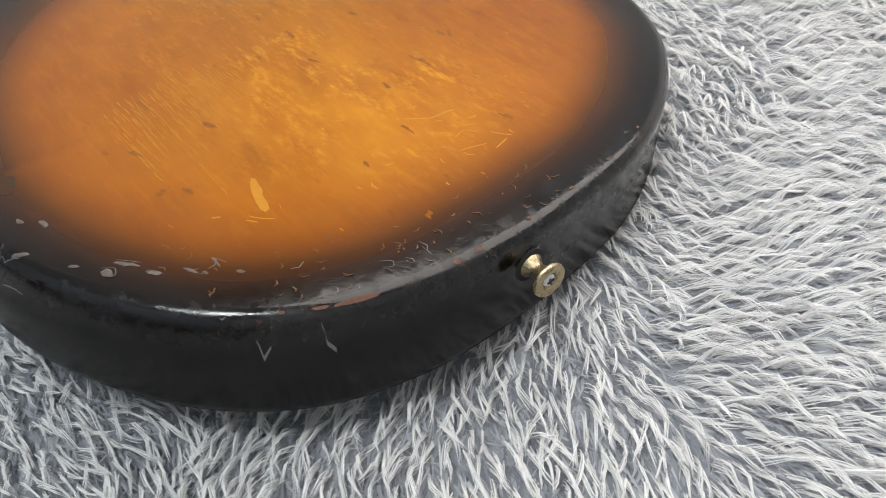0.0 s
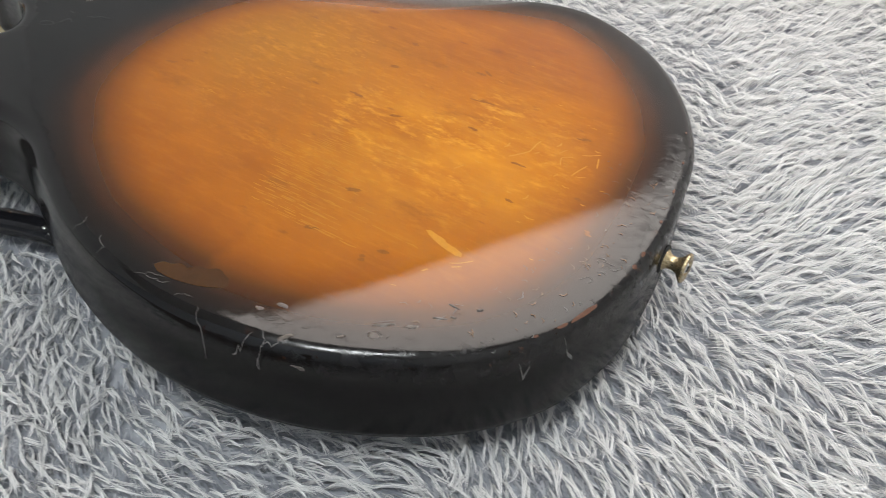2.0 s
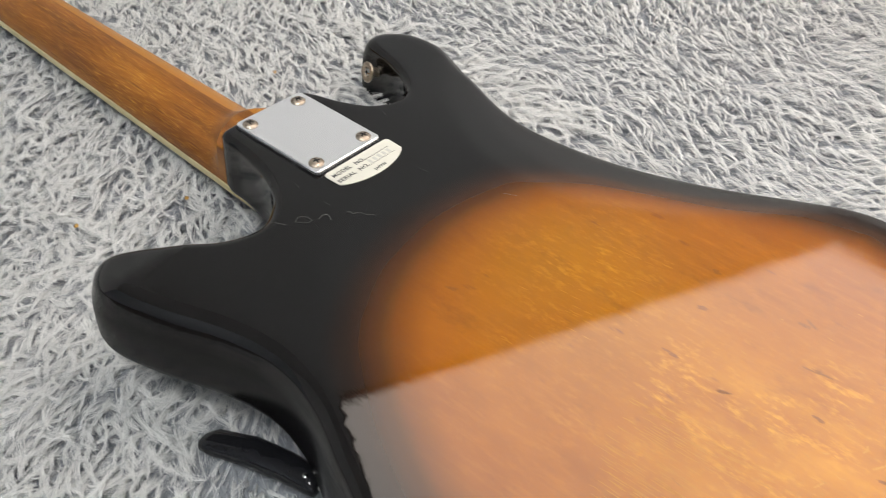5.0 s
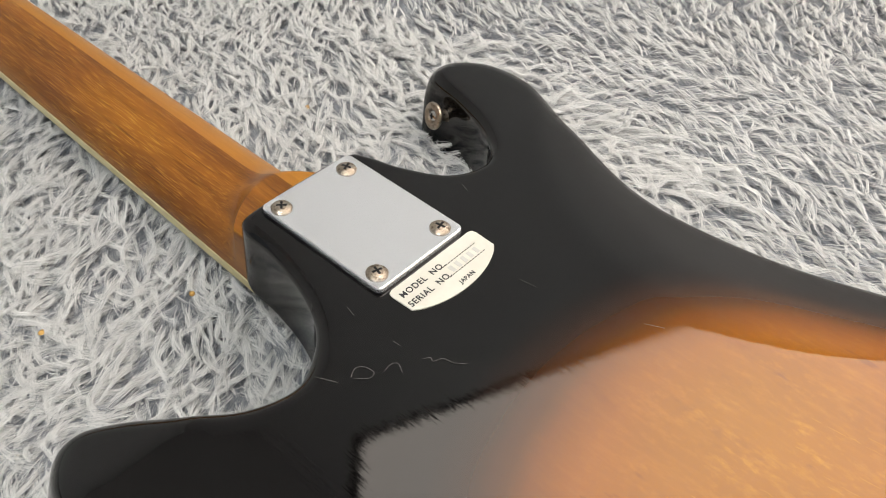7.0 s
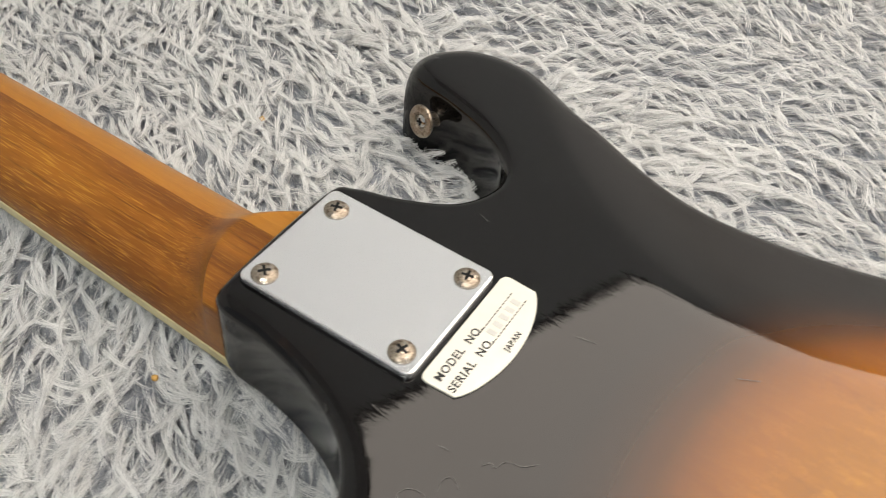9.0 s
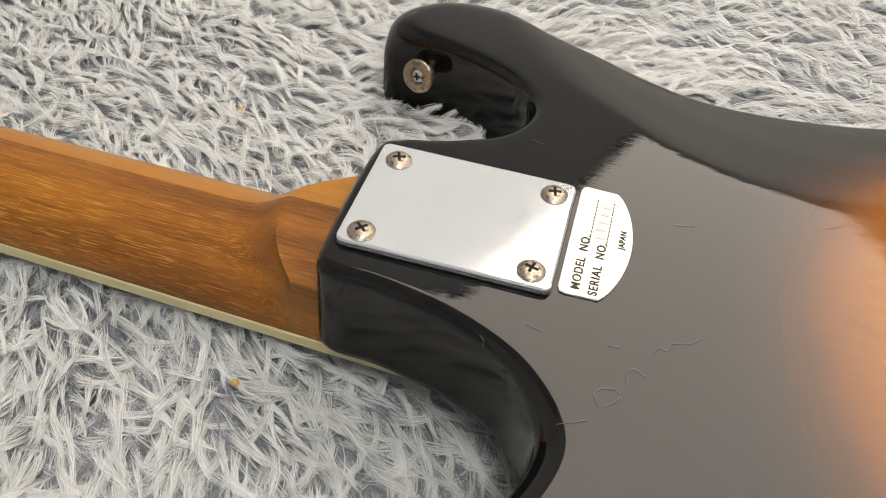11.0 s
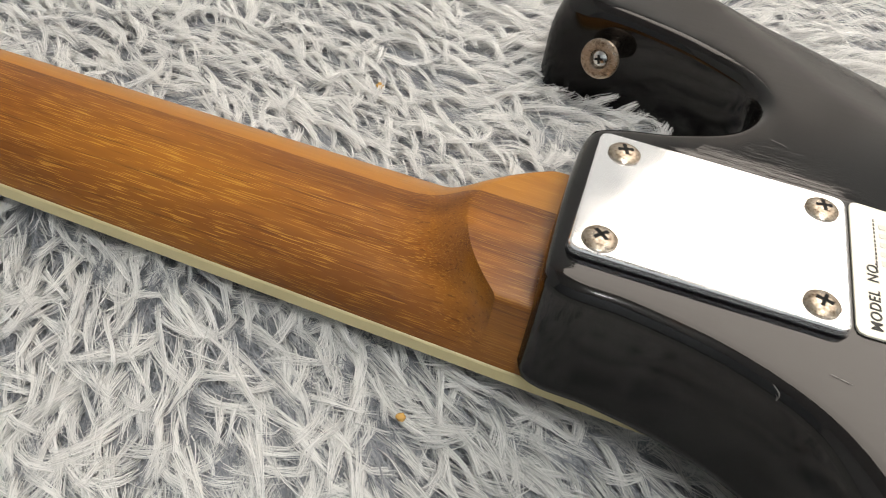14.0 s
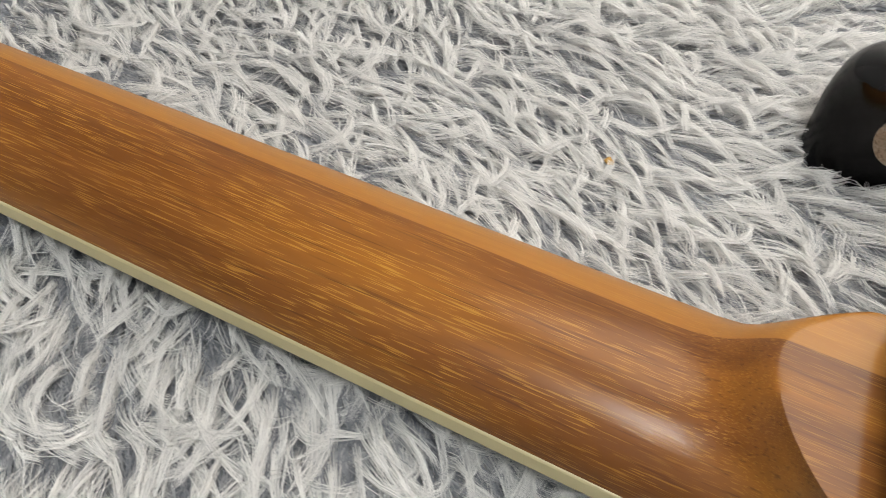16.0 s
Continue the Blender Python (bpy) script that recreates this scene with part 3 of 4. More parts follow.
def wear(parent):
    """Chips, scratches, dents and hairline cracks of the old finish."""
    rng = random.Random(11)
    # bare amber chip with its tail and two nicks
    bm = bmesh.new()
    chip = [(0.2838, -0.0640), (0.2848, -0.0618), (0.2880, -0.0625), (0.2915, -0.0632), (0.2940, -0.0640), (0.2975, -0.0648), (0.3010, -0.0662), (0.3020, -0.0685), (0.2995, -0.0700), (0.2950, -0.0690), (0.2925, -0.0690), (0.2890, -0.0676), (0.2860, -0.0664)]
    thin = []
    for x, y in chip:
        middle = -0.0632 - 0.27 * (x - 0.2838)
        thin.append((x + rng.gauss(0, 0.0002), middle + (y - middle) * 0.62 + rng.gauss(0, 0.00025)))
    patch_on_skin(bm, thin)
    part("bare_chip", bm, BARE, parent, "bare yellow chip in the orange finish")
    paths = [curve_path(p) for p in (((0.3005, -0.0735), (0.3035, -0.0712), (0.3065, -0.0675)), ((0.3020, -0.0750), (0.3050, -0.0725)), ((0.2830, -0.0030), (0.2862, 0.0020), (0.2880, 0.0060), (0.2878, 0.0120), (0.2882, 0.0155)), ((0.3100, 0.0010), (0.3108, 0.0060), (0.3120, 0.0110)), ((0.3070, 0.0170), (0.3100, 0.0190), (0.3130, 0.0220)), ((0.2985, 0.0120), (0.3000, 0.0165)), ((0.3030, 0.0045), (0.3010, 0.0100), (0.3045, 0.0130)), ((0.3135, 0.0190), (0.3160, 0.0120)), ((0.2700, -0.0245), (0.2720, -0.0200)), ((0.2950, -0.0830), (0.2962, -0.0805)))]
    for _ in range(16):
        x, y = rng.gauss(0.292, 0.018), rng.gauss(-0.004, 0.026)
        a = rng.uniform(-0.5, 1.2)
        n = rng.uniform(0.0012, 0.0045)
        if distance_to_edge(np.array([(x, y)]))[0] < 0.024:
            continue
        paths.append([(x, y), (x + n * math.cos(a) / 2, y + n * math.sin(a) / 2), (x + n * math.cos(a + 0.3), y + n * math.sin(a + 0.3))])
    for path in paths:
        bm = bmesh.new()
        ribbon_on_skin(bm, path, rng.uniform(0.0004, 0.0008))
        part("scratch", bm, BARE, parent)
    # fine combed scratches along the grain
    bm = bmesh.new()
    for k in range(60):
        y = -0.027 - 0.00105 * k + rng.gauss(0, 0.0006)
        x = 0.203 + 0.5 * max(0.0, -0.058 - y) + abs(rng.gauss(0, 0.016))
        slope = 0.04 + rng.gauss(0, 0.025)
        for _ in range(rng.randint(2, 5)):
            n = rng.uniform(0.003, 0.010)
            bow = rng.gauss(0, 0.0002)
            ribbon_on_skin(bm, [(x, y), (x + n / 2, y + n / 2 * slope + bow), (x + n, y + n * slope)], rng.uniform(0.0002, 0.0006))
            x, y = x + n + rng.uniform(0.0004, 0.0030), y + n * slope + rng.gauss(0, 0.0003)
    for _ in range(18):
        v = rng.uniform(0, 1)
        x = 0.150 + 0.022 * v + rng.gauss(0, 0.006)
        y = -0.045 + 0.098 * v + rng.gauss(0, 0.003)
        for _ in range(rng.randint(1, 3)):
            n = rng.uniform(0.0012, 0.006)
            ribbon_on_skin(bm, [(x, y), (x + n / 2, y + n * 0.05 + rng.gauss(0, 0.0002)), (x + n, y + n * 0.11)], rng.uniform(0.0002, 0.0005))
            x, y = x + n + rng.uniform(0.0004, 0.003), y + n * 0.11
    for _ in range(80):
        x, y = rng.gauss(0.276, 0.024), rng.gauss(-0.006, 0.030)
        if distance_to_edge(np.array([(x, y)]))[0] < 0.03:
            continue
        n = rng.uniform(0.0008, 0.0034)
        a = 0.11 + rng.gauss(0, 0.25)
        ribbon_on_skin(bm, [(x, y), (x + n / 2, y + n * a / 2 + rng.gauss(0, 0.0002)), (x + n, y + n * a)], rng.uniform(0.0002, 0.0006))
    tagged(part("combed_wear", bm, AMBER, parent, "fine golden scratches along the grain"), kind="stuff")
    # dark dents
    for x, y, n in ((0.247, -0.061, 8), (0.288, -0.006, 6), (0.251, 0.027, 10), (0.203, -0.004, 5), (0.203, 0.029, 6), (0.322, -0.012, 6), (0.249, -0.088, 7), (0.120, -0.034, 6), (0.229, -0.007, 8), (0.332, -0.028, 4), (0.299, -0.030, 4), (0.273, -0.090, 4), (0.278, -0.083, 5), (0.240, 0.050, 7), (0.262, 0.006, 5), (0.302, 0.028, 7), (0.196, 0.052, 4)):
        bm = bmesh.new()
        for _ in range(2):
            patch_on_skin(bm, blot(rng, x + rng.gauss(0, 0.0012), y + rng.gauss(0, 0.0008), n / 1000 * rng.uniform(0.6, 1.0), 0.0015 * rng.uniform(0.6, 1.4), 0.1 + rng.gauss(0, 0.2), 22), 0.00006)
        part("dent", bm, DENT, parent)
    # hairline curls and flecks on the black
    for path in (((0.0455, -0.0500), (0.0440, -0.0470), (0.0455, -0.0445), (0.0490, -0.0440), (0.0495, -0.0465), (0.0465, -0.0495)), ((0.0510, -0.0415), (0.0505, -0.0385), (0.0520, -0.0365), (0.0552, -0.0382)), ((0.0560, -0.0300), (0.0575, -0.0280), (0.0590, -0.0285), (0.0605, -0.0255), (0.0640, -0.0245), (0.0670, -0.0218)), ((0.0370, -0.0570), (0.0400, -0.0560), (0.0440, -0.0540)), ((0.0570, 0.0180), (0.0630, 0.0192)), ((0.0450, -0.0312), (0.0480, -0.0310)), ((0.0120, 0.0422), (0.0160, 0.0408)), ((0.0980, 0.0310), (0.1040, 0.0342)), ((0.0250, -0.0312), (0.0292, -0.0322)), ((0.0150, -0.0370), (0.0165, -0.0385), (0.0150, -0.0395)),
                 ((0.2980, -0.1180), (0.3000, -0.1150), (0.3030, -0.1160), (0.3020, -0.1185)), ((0.2970, -0.1130), (0.3020, -0.1080)), ((0.3080, -0.1070), (0.3100, -0.1050)), ((0.3130, -0.0985), (0.3140, -0.0960)), ((0.3410, -0.0530), (0.3430, -0.0500), (0.3450, -0.0510), (0.3440, -0.0535)), ((0.3430, -0.0392), (0.3480, -0.0390)), ((0.3130, -0.0900), (0.3160, -0.0885))):
        bm = bmesh.new()
        ribbon_on_skin(bm, curve_path(path), 0.00016, 0.0002)
        part("hairline", bm, PALE, parent)
    bm = bmesh.new()
    for _ in range(40):
        x, y = rng.uniform(0.29, 0.35), rng.uniform(-0.10, -0.02)
        if distance_to_edge(np.array([(x, y)]))[0] > 0.022 or not inside(np.array([(x, y)]), OUTLINE)[0]:
            continue
        a, n = rng.uniform(0, 3.1), rng.uniform(0.001, 0.005)
        ribbon_on_skin(bm, [(x, y), (x + n * math.cos(a) / 2, y + n * math.sin(a) / 2), (x + n * math.cos(a + 0.5), y + n * math.sin(a + 0.5))], 0.0003, 0.0002)
    tagged(part("edge_scuff", bm, PALE, parent, "pale hairline scuffs near the butt edge"), kind="stuff")
    # lifted flakes of lacquer on the black border
    for x, y, n, w, turn in ((0.2638, -0.1297, 3.6, 1.6, 0.2), (0.2690, -0.1243, 4.6, 1.8, 0.1), (0.2789, -0.1341, 5.0, 1.8, 1.0), (0.2927, -0.1238, 3.6, 1.5, 0.9), (0.3005, -0.1173, 4.2, 3.2, 0.5), (0.3002, -0.1116, 8.0, 1.6, 0.75), (0.3079, -0.1070, 5.4, 1.9, 0.7), (0.3131, -0.0982, 4.8, 1.3, 0.5), (0.3164, -0.0953, 2.4, 1.2, 0.4), (0.3139, -0.0908, 4.6, 0.9, 0.0), (0.3216, -0.0871, 2.8, 1.3, 0.8), (0.2889, -0.1401, 4.0, 2.4, 0.9)):
        bm = bmesh.new()
        outer = blot(rng, x, y, n / 1000, w / 1000, turn, 16)
        core = blot(rng, x, y, n / 1000 * 0.62, w / 1000 * 0.5, turn, 16)
        low = [bm.verts.new((a, b, skin(a, b) + 0.00005)) for a, b in outer]
        ridge = [bm.verts.new((a, b, skin(a, b) + 0.00035)) for a, b in core]
        for k in range(16):
            bm.faces.new((low[k], low[(k + 1) % 16], ridge[(k + 1) % 16], ridge[k]))
        bm.faces.new(ridge)
        part("lacquer_flake", bm, FLAKE, parent, "lifted pale flake of old lacquer")
    # short brownish flecks between the amber and the butt edge
    bm = bmesh.new()
    for _ in range(190):
        x, y = rng.uniform(0.295, 0.352), rng.uniform(-0.105, 0.02)
        d = distance_to_edge(np.array([(x, y)]))[0]
        if not 0.007 < d < 0.034 or not inside(np.array([(x, y)]), OUTLINE)[0] or rng.random() > 1.15 - d / 0.04:
            continue
        a, n = rng.uniform(0, 3.1), rng.uniform(0.0008, 0.0036)
        ribbon_on_skin(bm, [(x, y), (x + n * math.cos(a) / 2, y + n * math.sin(a) / 2), (x + n * math.cos(a + 0.6), y + n * math.sin(a + 0.6))], rng.uniform(0.0002, 0.0006), 0.0002)
    tagged(part("edge_flecks", bm, FLECK, parent, "brownish flecks scratched into the black border"), kind="stuff")
    # crackle over the rounded edge
    bm = bmesh.new()
    for path in (((0.2760, -0.1440), (0.2735, -0.1415), (0.2740, -0.1390), (0.2705, -0.1365)), ((0.2740, -0.1390), (0.2775, -0.1375), (0.2800, -0.1345)), ((0.2480, -0.1410), (0.2500, -0.1440), (0.2555, -0.1465)), ((0.2320, -0.1390), (0.2290, -0.1400), (0.2230, -0.1410)), ((0.1980, -0.1450), (0.2005, -0.1420), (0.2010, -0.1395)), ((0.1835, -0.1385), (0.1845, -0.1350), (0.1840, -0.1320)), ((0.1950, -0.1360), (0.1965, -0.1380), (0.2010, -0.1400)), ((0.2190, -0.1425), (0.2215, -0.1405), (0.2240, -0.1390), (0.2280, -0.1380)), ((0.2650, -0.1440), (0.2680, -0.1420), (0.2690, -0.1385)), ((0.2380, -0.1420), (0.2400, -0.1395), (0.2430, -0.1390))):
        jag = [(x + rng.gauss(0, 0.0003), y + rng.gauss(0, 0.0003)) for x, y in curve_path(path, 4)]
        ribbon_on_skin(bm, jag, 0.0002, 0.00012)
    tagged(part("edge_crackle", bm, PALE, parent, "white crackle lines in the black edge"), kind="stuff")
    # a lobed dull film near the waist side
    bm = bmesh.new()
    patch_on_skin(bm, curve_path([(0.2210, -0.1355), (0.2225, -0.1325), (0.2255, -0.1318), (0.2280, -0.1296), (0.2312, -0.1300), (0.2335, -0.1272), (0.2372, -0.1262), (0.2400, -0.1240), (0.2440, -0.1250), (0.2468, -0.1262), (0.2485, -0.1290), (0.2450, -0.1318), (0.2400, -0.1345), (0.2350, -0.1360), (0.2290, -0.1372), (0.2240, -0.1370)], 3), 0.00008)
    part("dull_film", bm, FILM, parent, "dull brown lobed stain")
    # brown breaks in the lacquer on the butt edge
    near_butt = [(0.3478, -0.0760, 0.005, 0.0012), (0.3525, -0.0660, 0.014, 0.0016), (0.3545, -0.0335, 0.0028, 0.0018), (0.3548, -0.0270, 0.0034, 0.0016), (0.3470, -0.0880, 0.002, 0.0012), (0.3520, -0.0050, 0.002, 0.0012), (0.3490, 0.0180, 0.003, 0.0011), (0.3440, 0.0380, 0.002, 0.0011), (0.3360, 0.0620, 0.002, 0.0011)]
    tangents = np.roll(OUTLINE, -1, axis=0) - np.roll(OUTLINE, 1, axis=0)
    for x, y, n, w in near_butt:
        i = int(np.argmin(np.hypot(OUTLINE[:, 0] - x, OUTLINE[:, 1] - y)))
        t = Vector(tangents[i]).normalized()
        inward = Vector((-t.y, t.x))
        c = Vector(OUTLINE[i]) + inward * 0.0046
        bm = bmesh.new()
        patch_on_skin(bm, [tuple(c + t * (n / 2 * math.cos(a) * rng.uniform(0.75, 1.1)) + inward * (w / 2 * math.sin(a) * rng.uniform(0.6, 1.0))) for a in [2 * math.pi * k / 16 for k in range(16)]], 0.00022)
        part("lacquer_break", bm, BROWN_WOOD, parent, "brown bare wood where the lacquer broke away")


def neck_plate(parent):
    plate = part("neck_plate", extruded(rounded_rect(-0.0285, -0.0205, 0.0288, 0.0228, (0.0025,) * 4), BACK + 0.0004, BACK + 0.0022, 0.0006), CHROME, parent, "chromed rectangular neck plate with light haze")
    part("gasket", extruded(rounded_rect(-0.0288, -0.0208, 0.0291, 0.0231, (0.0025,) * 4), BACK - 0.0005, BACK + 0.0004), BLACK_PLASTIC, plate, "thin black gasket")
    for x, y, turn in ((-0.0221, 0.0156, 20), (-0.0225, -0.0158, 48), (0.0232, 0.0162, 12), (0.0228, -0.0152, 75)):
        screw_head(plate, x, y, BACK + 0.0022, turn)


def text_part(name, words, size, x, y, turn, material, parent, z):
    curve = bpy.data.curves.new(name, "FONT")
    curve.body, curve.size, curve.extrude = words, size, 0.00005
    curve.space_character, curve.offset = 1.15, 0.00005
    ob = bpy.data.objects.new(name, curve)
    scene.collection.objects.link(ob)
    me = bpy.data.meshes.new_from_object(ob.evaluated_get(bpy.context.evaluated_depsgraph_get()))
    bpy.data.objects.remove(ob)
    me.materials.append(material)
    made = new(name, me)
    made.parent = parent
    made.matrix_local = pose(x, y, z, 0, 0, turn)
    return made


def sticker(parent):
    """The rounded foil label beside the plate."""
    x0, y0, y1 = 0.0302, -0.0182, 0.0252
    pts = [(x0, y0 + 0.002), (x0 + 0.0006, y0 + 0.0005), (x0 + 0.002, y0)]
    mid, half = (y0 + y1) / 2, (y1 - y0) / 2
    for i in range(25):
        a = -1 + 2 * i / 24
        pts.append((x0 + 0.0105 + 0.0062 * (1 - a * a) ** 0.8, mid + a * half * 0.985))
    pts += [(x0 + 0.002, y1), (x0 + 0.0006, y1 - 0.0005), (x0, y1 - 0.002)]
    label = part("label_plate", extruded(pts, BACK + 0.0001, BACK + 0.0006, 0.0002), FOIL, parent, "silver foil label lettered MODEL NO. SERIAL NO. JAPAN")
    z = BACK + 0.0007
    text_part("lettering", "MODEL  NO.", 0.0033, x0 + 0.0053, y0 + 0.0020, 90, INK, label, z)
    text_part("lettering", "SERIAL  NO.", 0.0033, x0 + 0.0099, y0 + 0.0012, 90, INK, label, z)
    text_part("lettering", "JAPAN", 0.0023, x0 + 0.0146, y0 + 0.0205, 90, INK, label, z)
    dashes = bmesh.new()
    for x, a, b in ((x0 + 0.0053, 0.0205, 0.0395), (x0 + 0.0099, 0.0205, 0.0395)):
        for i in range(13):
            yy = y0 + a + (b - a) * i / 13
            bmesh.ops.create_cube(dashes, size=1, matrix=Matrix.Translation((x, yy, z)) @ Matrix.Diagonal((0.0003, 0.00095, 0.0001, 1)))
    part("dashed_line", dashes, INK, label)
    bars = bmesh.new()
    for i in range(5):
        bmesh.ops.create_cube(bars, size=1, matrix=Matrix.Translation((x0 + 0.0078, y0 + 0.0235 + 0.0032 * i, z)) @ Matrix.Diagonal((0.0028, 0.0016, 0.00006, 1)))
    part("stamped_marks", bars, GREY_INK, label)


def strap_button(parent, m, metal, label):
    """A turned button on its screw; m: base on the side, +z out of the wood."""
    m = m @ Matrix.Diagonal((0.85, 0.85, 0.80, 1))
    b = part("strap_button", lathe(((0.0052, 0.0), (0.0050, 0.0012), (0.0034, 0.0032), (0.0032, 0.0060), (0.0042, 0.0085), (0.0066, 0.0103), (0.0072, 0.0112), (0.0070, 0.0122), (0.0060, 0.0126), (0.0036, 0.0122), (0.0030, 0.0108)), 36), metal, parent, label, smooth=True, m=m)
    part("button_screw", lathe(((0.0028, 0.0100), (0.0028, 0.0116), (0.0018, 0.0124)), 20), STEEL, b, smooth=True)
    bm = bmesh.new()
    for a in (0, 90):
        bmesh.ops.create_cube(bm, size=1, matrix=Matrix.Rotation(radians(a + 20), 4, "Z") @ Matrix.Translation((0, 0, 0.0122)) @ Matrix.Diagonal((0.0032, 0.0008, 0.001, 1)))
    part("button_slot", bm, FELT, b)
    part("felt_washer", lathe(((0.0068, -0.0005), (0.0070, 0.0006), (0.0050, 0.0012)), 24), FELT, b, "black felt washer")


ARM_TIP, ARM_END = (0.065, -0.1255, -0.0120), (0.121, -0.1105, -0.0050)


def tremolo_arm(parent):
    """The black spoon-shaped arm tip that sticks out beside the waist, lying in the pile."""
    a, b = Vector(ARM_TIP), Vector(ARM_END)
    along = (b - a).normalized()
    side = Vector((0, 0, 1)).cross(along).normalized()
    up = along.cross(side)
    verts, faces = [], []
    stations = ((0.0, 0.0014, 0.001, 0.0), (0.03, 0.0042, 0.0026, 0.0004), (0.10, 0.0060, 0.0038, 0.0016), (0.4, 0.0068, 0.0048, 0.0034), (0.7, 0.0064, 0.0050, 0.0026), (0.93, 0.0058, 0.0048, 0.0006), (0.985, 0.0048, 0.004, -0.0002), (1.0, 0.0026, 0.002, -0.0006))
    ring = 20
    for s, w, h, bow in stations:
        c = a.lerp(b, s) + side * bow
        for i in range(ring):
            t = 2 * math.pi * i / ring
            verts.append(c + side * (w * math.cos(t)) + up * (h * math.copysign(abs(math.sin(t)) ** 0.7, math.sin(t))))
    for k in range(len(stations) - 1):
        for i in range(ring):
            j = (i + 1) % ring
            faces.append((k * ring + i, k * ring + j, (k + 1) * ring + j, (k + 1) * ring + i))
    faces.append(tuple(range(ring))[::-1])
    faces.append(tuple(range((len(stations) - 1) * ring, len(stations) * ring)))
    tip = link_mesh("arm_tip", verts, faces, BLACK_PLASTIC, parent, "glossy black plastic tremolo arm tip", smooth=True)
    rod = bmesh.new()
    end = Vector((0.175, -0.085, 0.004))
    d = end - b
    m = d.to_track_quat("Z", "Y").to_matrix().to_4x4()
    m.translation = (b + end) / 2 - along * 0.002
    bmesh.ops.create_cone(rod, cap_ends=True, segments=16, radius1=0.0026, radius2=0.0026, depth=d.length)
    part("arm_rod", rod, STEEL, parent, "bright steel tremolo rod", smooth=True, m=m)
    pin = part("set_screw", lathe(((0.0012, 0.0), (0.0012, 0.0006), (0.0007, 0.001)), 12), STEEL, tip, smooth=True, m=pose(*(a.lerp(b, 0.90) + up * 0.0043 - side * 0.001)))


def build_guitar():
    g = new("electric_guitar")
    g.matrix_basis = LIE
    tagged(g, "old sunburst electric guitar lying face down on a shaggy grey rug", "electric guitar")
    wear(guitar_body(g))
    neck(g)
    neck_plate(g)
    sticker(g)
    out = Vector((1, -0.02, 0.02)).to_track_quat("Z", "Y").to_matrix().to_4x4()
    out.translation = (0.3565, -0.0075, 0.0365)
    strap_button(g, out, BRASSY, "tarnished brassy strap button")
    out = Vector((-0.32, -0.92, 0.2)).to_track_quat("Z", "Y").to_matrix().to_4x4()
    out.translation = (-0.0325, 0.0905, 0.0350)
    strap_button(g, out, NICKEL, "tarnished nickel strap button")
    tremolo_arm(g)
    return g


# ---- the rug ----


def fields(x, y):
    """Which way the pile lies, in radians, and how unruly it is."""
    near_neck = 1 / (1 + np.exp((y + 0.01) / 0.03)) / (1 + np.exp((x - 0.16) / 0.06))
    a = 0.6 * np.sin(5.1 * x + 2.3 * y + 0.7) + 0.6 * np.sin(9.0 * y - 4.2 * x + 2.0) + 0.55 * np.sin(19 * x + 13 * y) + 0.4 * np.sin(37 * y - 25 * x + 1.1)
    b = np.sin(61 * x + 38 * y + 2.0) * np.sin(52 * y - 33 * x)
    wild = 0.35 + 0.40 * near_neck + 0.35 * np.clip(np.sin(16 * x + 7 * y + 1.0) * np.sin(14 * y - 6 * x), 0, 1)
    parting = 0.55 * np.tanh(4 * np.sin(13 * x + 17 * y + 0.9 * np.sin(21 * x - 8 * y))) * np.clip((x - 0.2) / 0.12, 0, 1)
    return -0.35 - 1.0 * near_neck + 0.42 * a + 0.42 * wild * b + parting, wild


def swell_grid():
    xs, ys = np.arange(0.10, 0.46, 0.006), np.arange(-0.24, 0.0, 0.006)
    gx, gy = np.meshgrid(xs, ys)
    pts = np.stack((gx.ravel(), gy.ravel()), 1)
    away = np.where(inside(pts, OUTLINE), 0.0, distance_to_edge(pts)).reshape(gx.shape)
    rise = 0.013 * np.clip((-gy - 0.02) / 0.09, 0, 1) * np.clip((gx - 0.16) / 0.08, 0, 1) * np.exp(-(away / 0.028) ** 2)
    return xs, ys, rise


SWELL = swell_grid()


def swell(x, y):
    """The pile stands taller where the tilted body leaves room for it."""
    xs, ys, rise = SWELL
    i = np.clip((x - xs[0]) / 0.006, 0, len(xs) - 1.001)
    j = np.clip((y - ys[0]) / 0.006, 0, len(ys) - 1.001)
    a, b = i.astype(int), j.astype(int)
    u, v = i - a, j - b
    top = rise[b, a] * (1 - u) + rise[b, a + 1] * u
    low = rise[b + 1, a] * (1 - u) + rise[b + 1, a + 1] * u
    under_neck = (0.003 + 0.025 * np.clip(-x, 0, 0.4)) * np.exp(-(y / 0.042) ** 2) * np.clip((-0.035 - x) / 0.02, 0, 1)
    in_horn = 0.007 * np.exp(-((x + 0.030) / 0.026) ** 2 - ((y - 0.074) / 0.022) ** 2)
    return top * (1 - v) + low * v + under_neck + in_horn


def mat_height(x, y):
    """The top of the dense felted pile, pressed down under the guitar."""
    near_neck = 1 / (1 + np.exp((x - 0.17) / 0.04)) / (1 + np.exp((y - 0.13) / 0.03))
    z = -0.0046 - 0.0016 * (1 - near_neck) + 0.0009 * np.sin(83 * x + 31 * y) * np.sin(71 * y - 22 * x) + 0.0007 * np.sin(190 * x + 77 * y) * np.sin(160 * y) + swell(x, y)
    under = inside(np.stack((np.ravel(x), np.ravel(y)), 1), OUTLINE).reshape(np.shape(x))
    return np.where(under, np.minimum(z, 0.0036 - 0.155 * y), z)


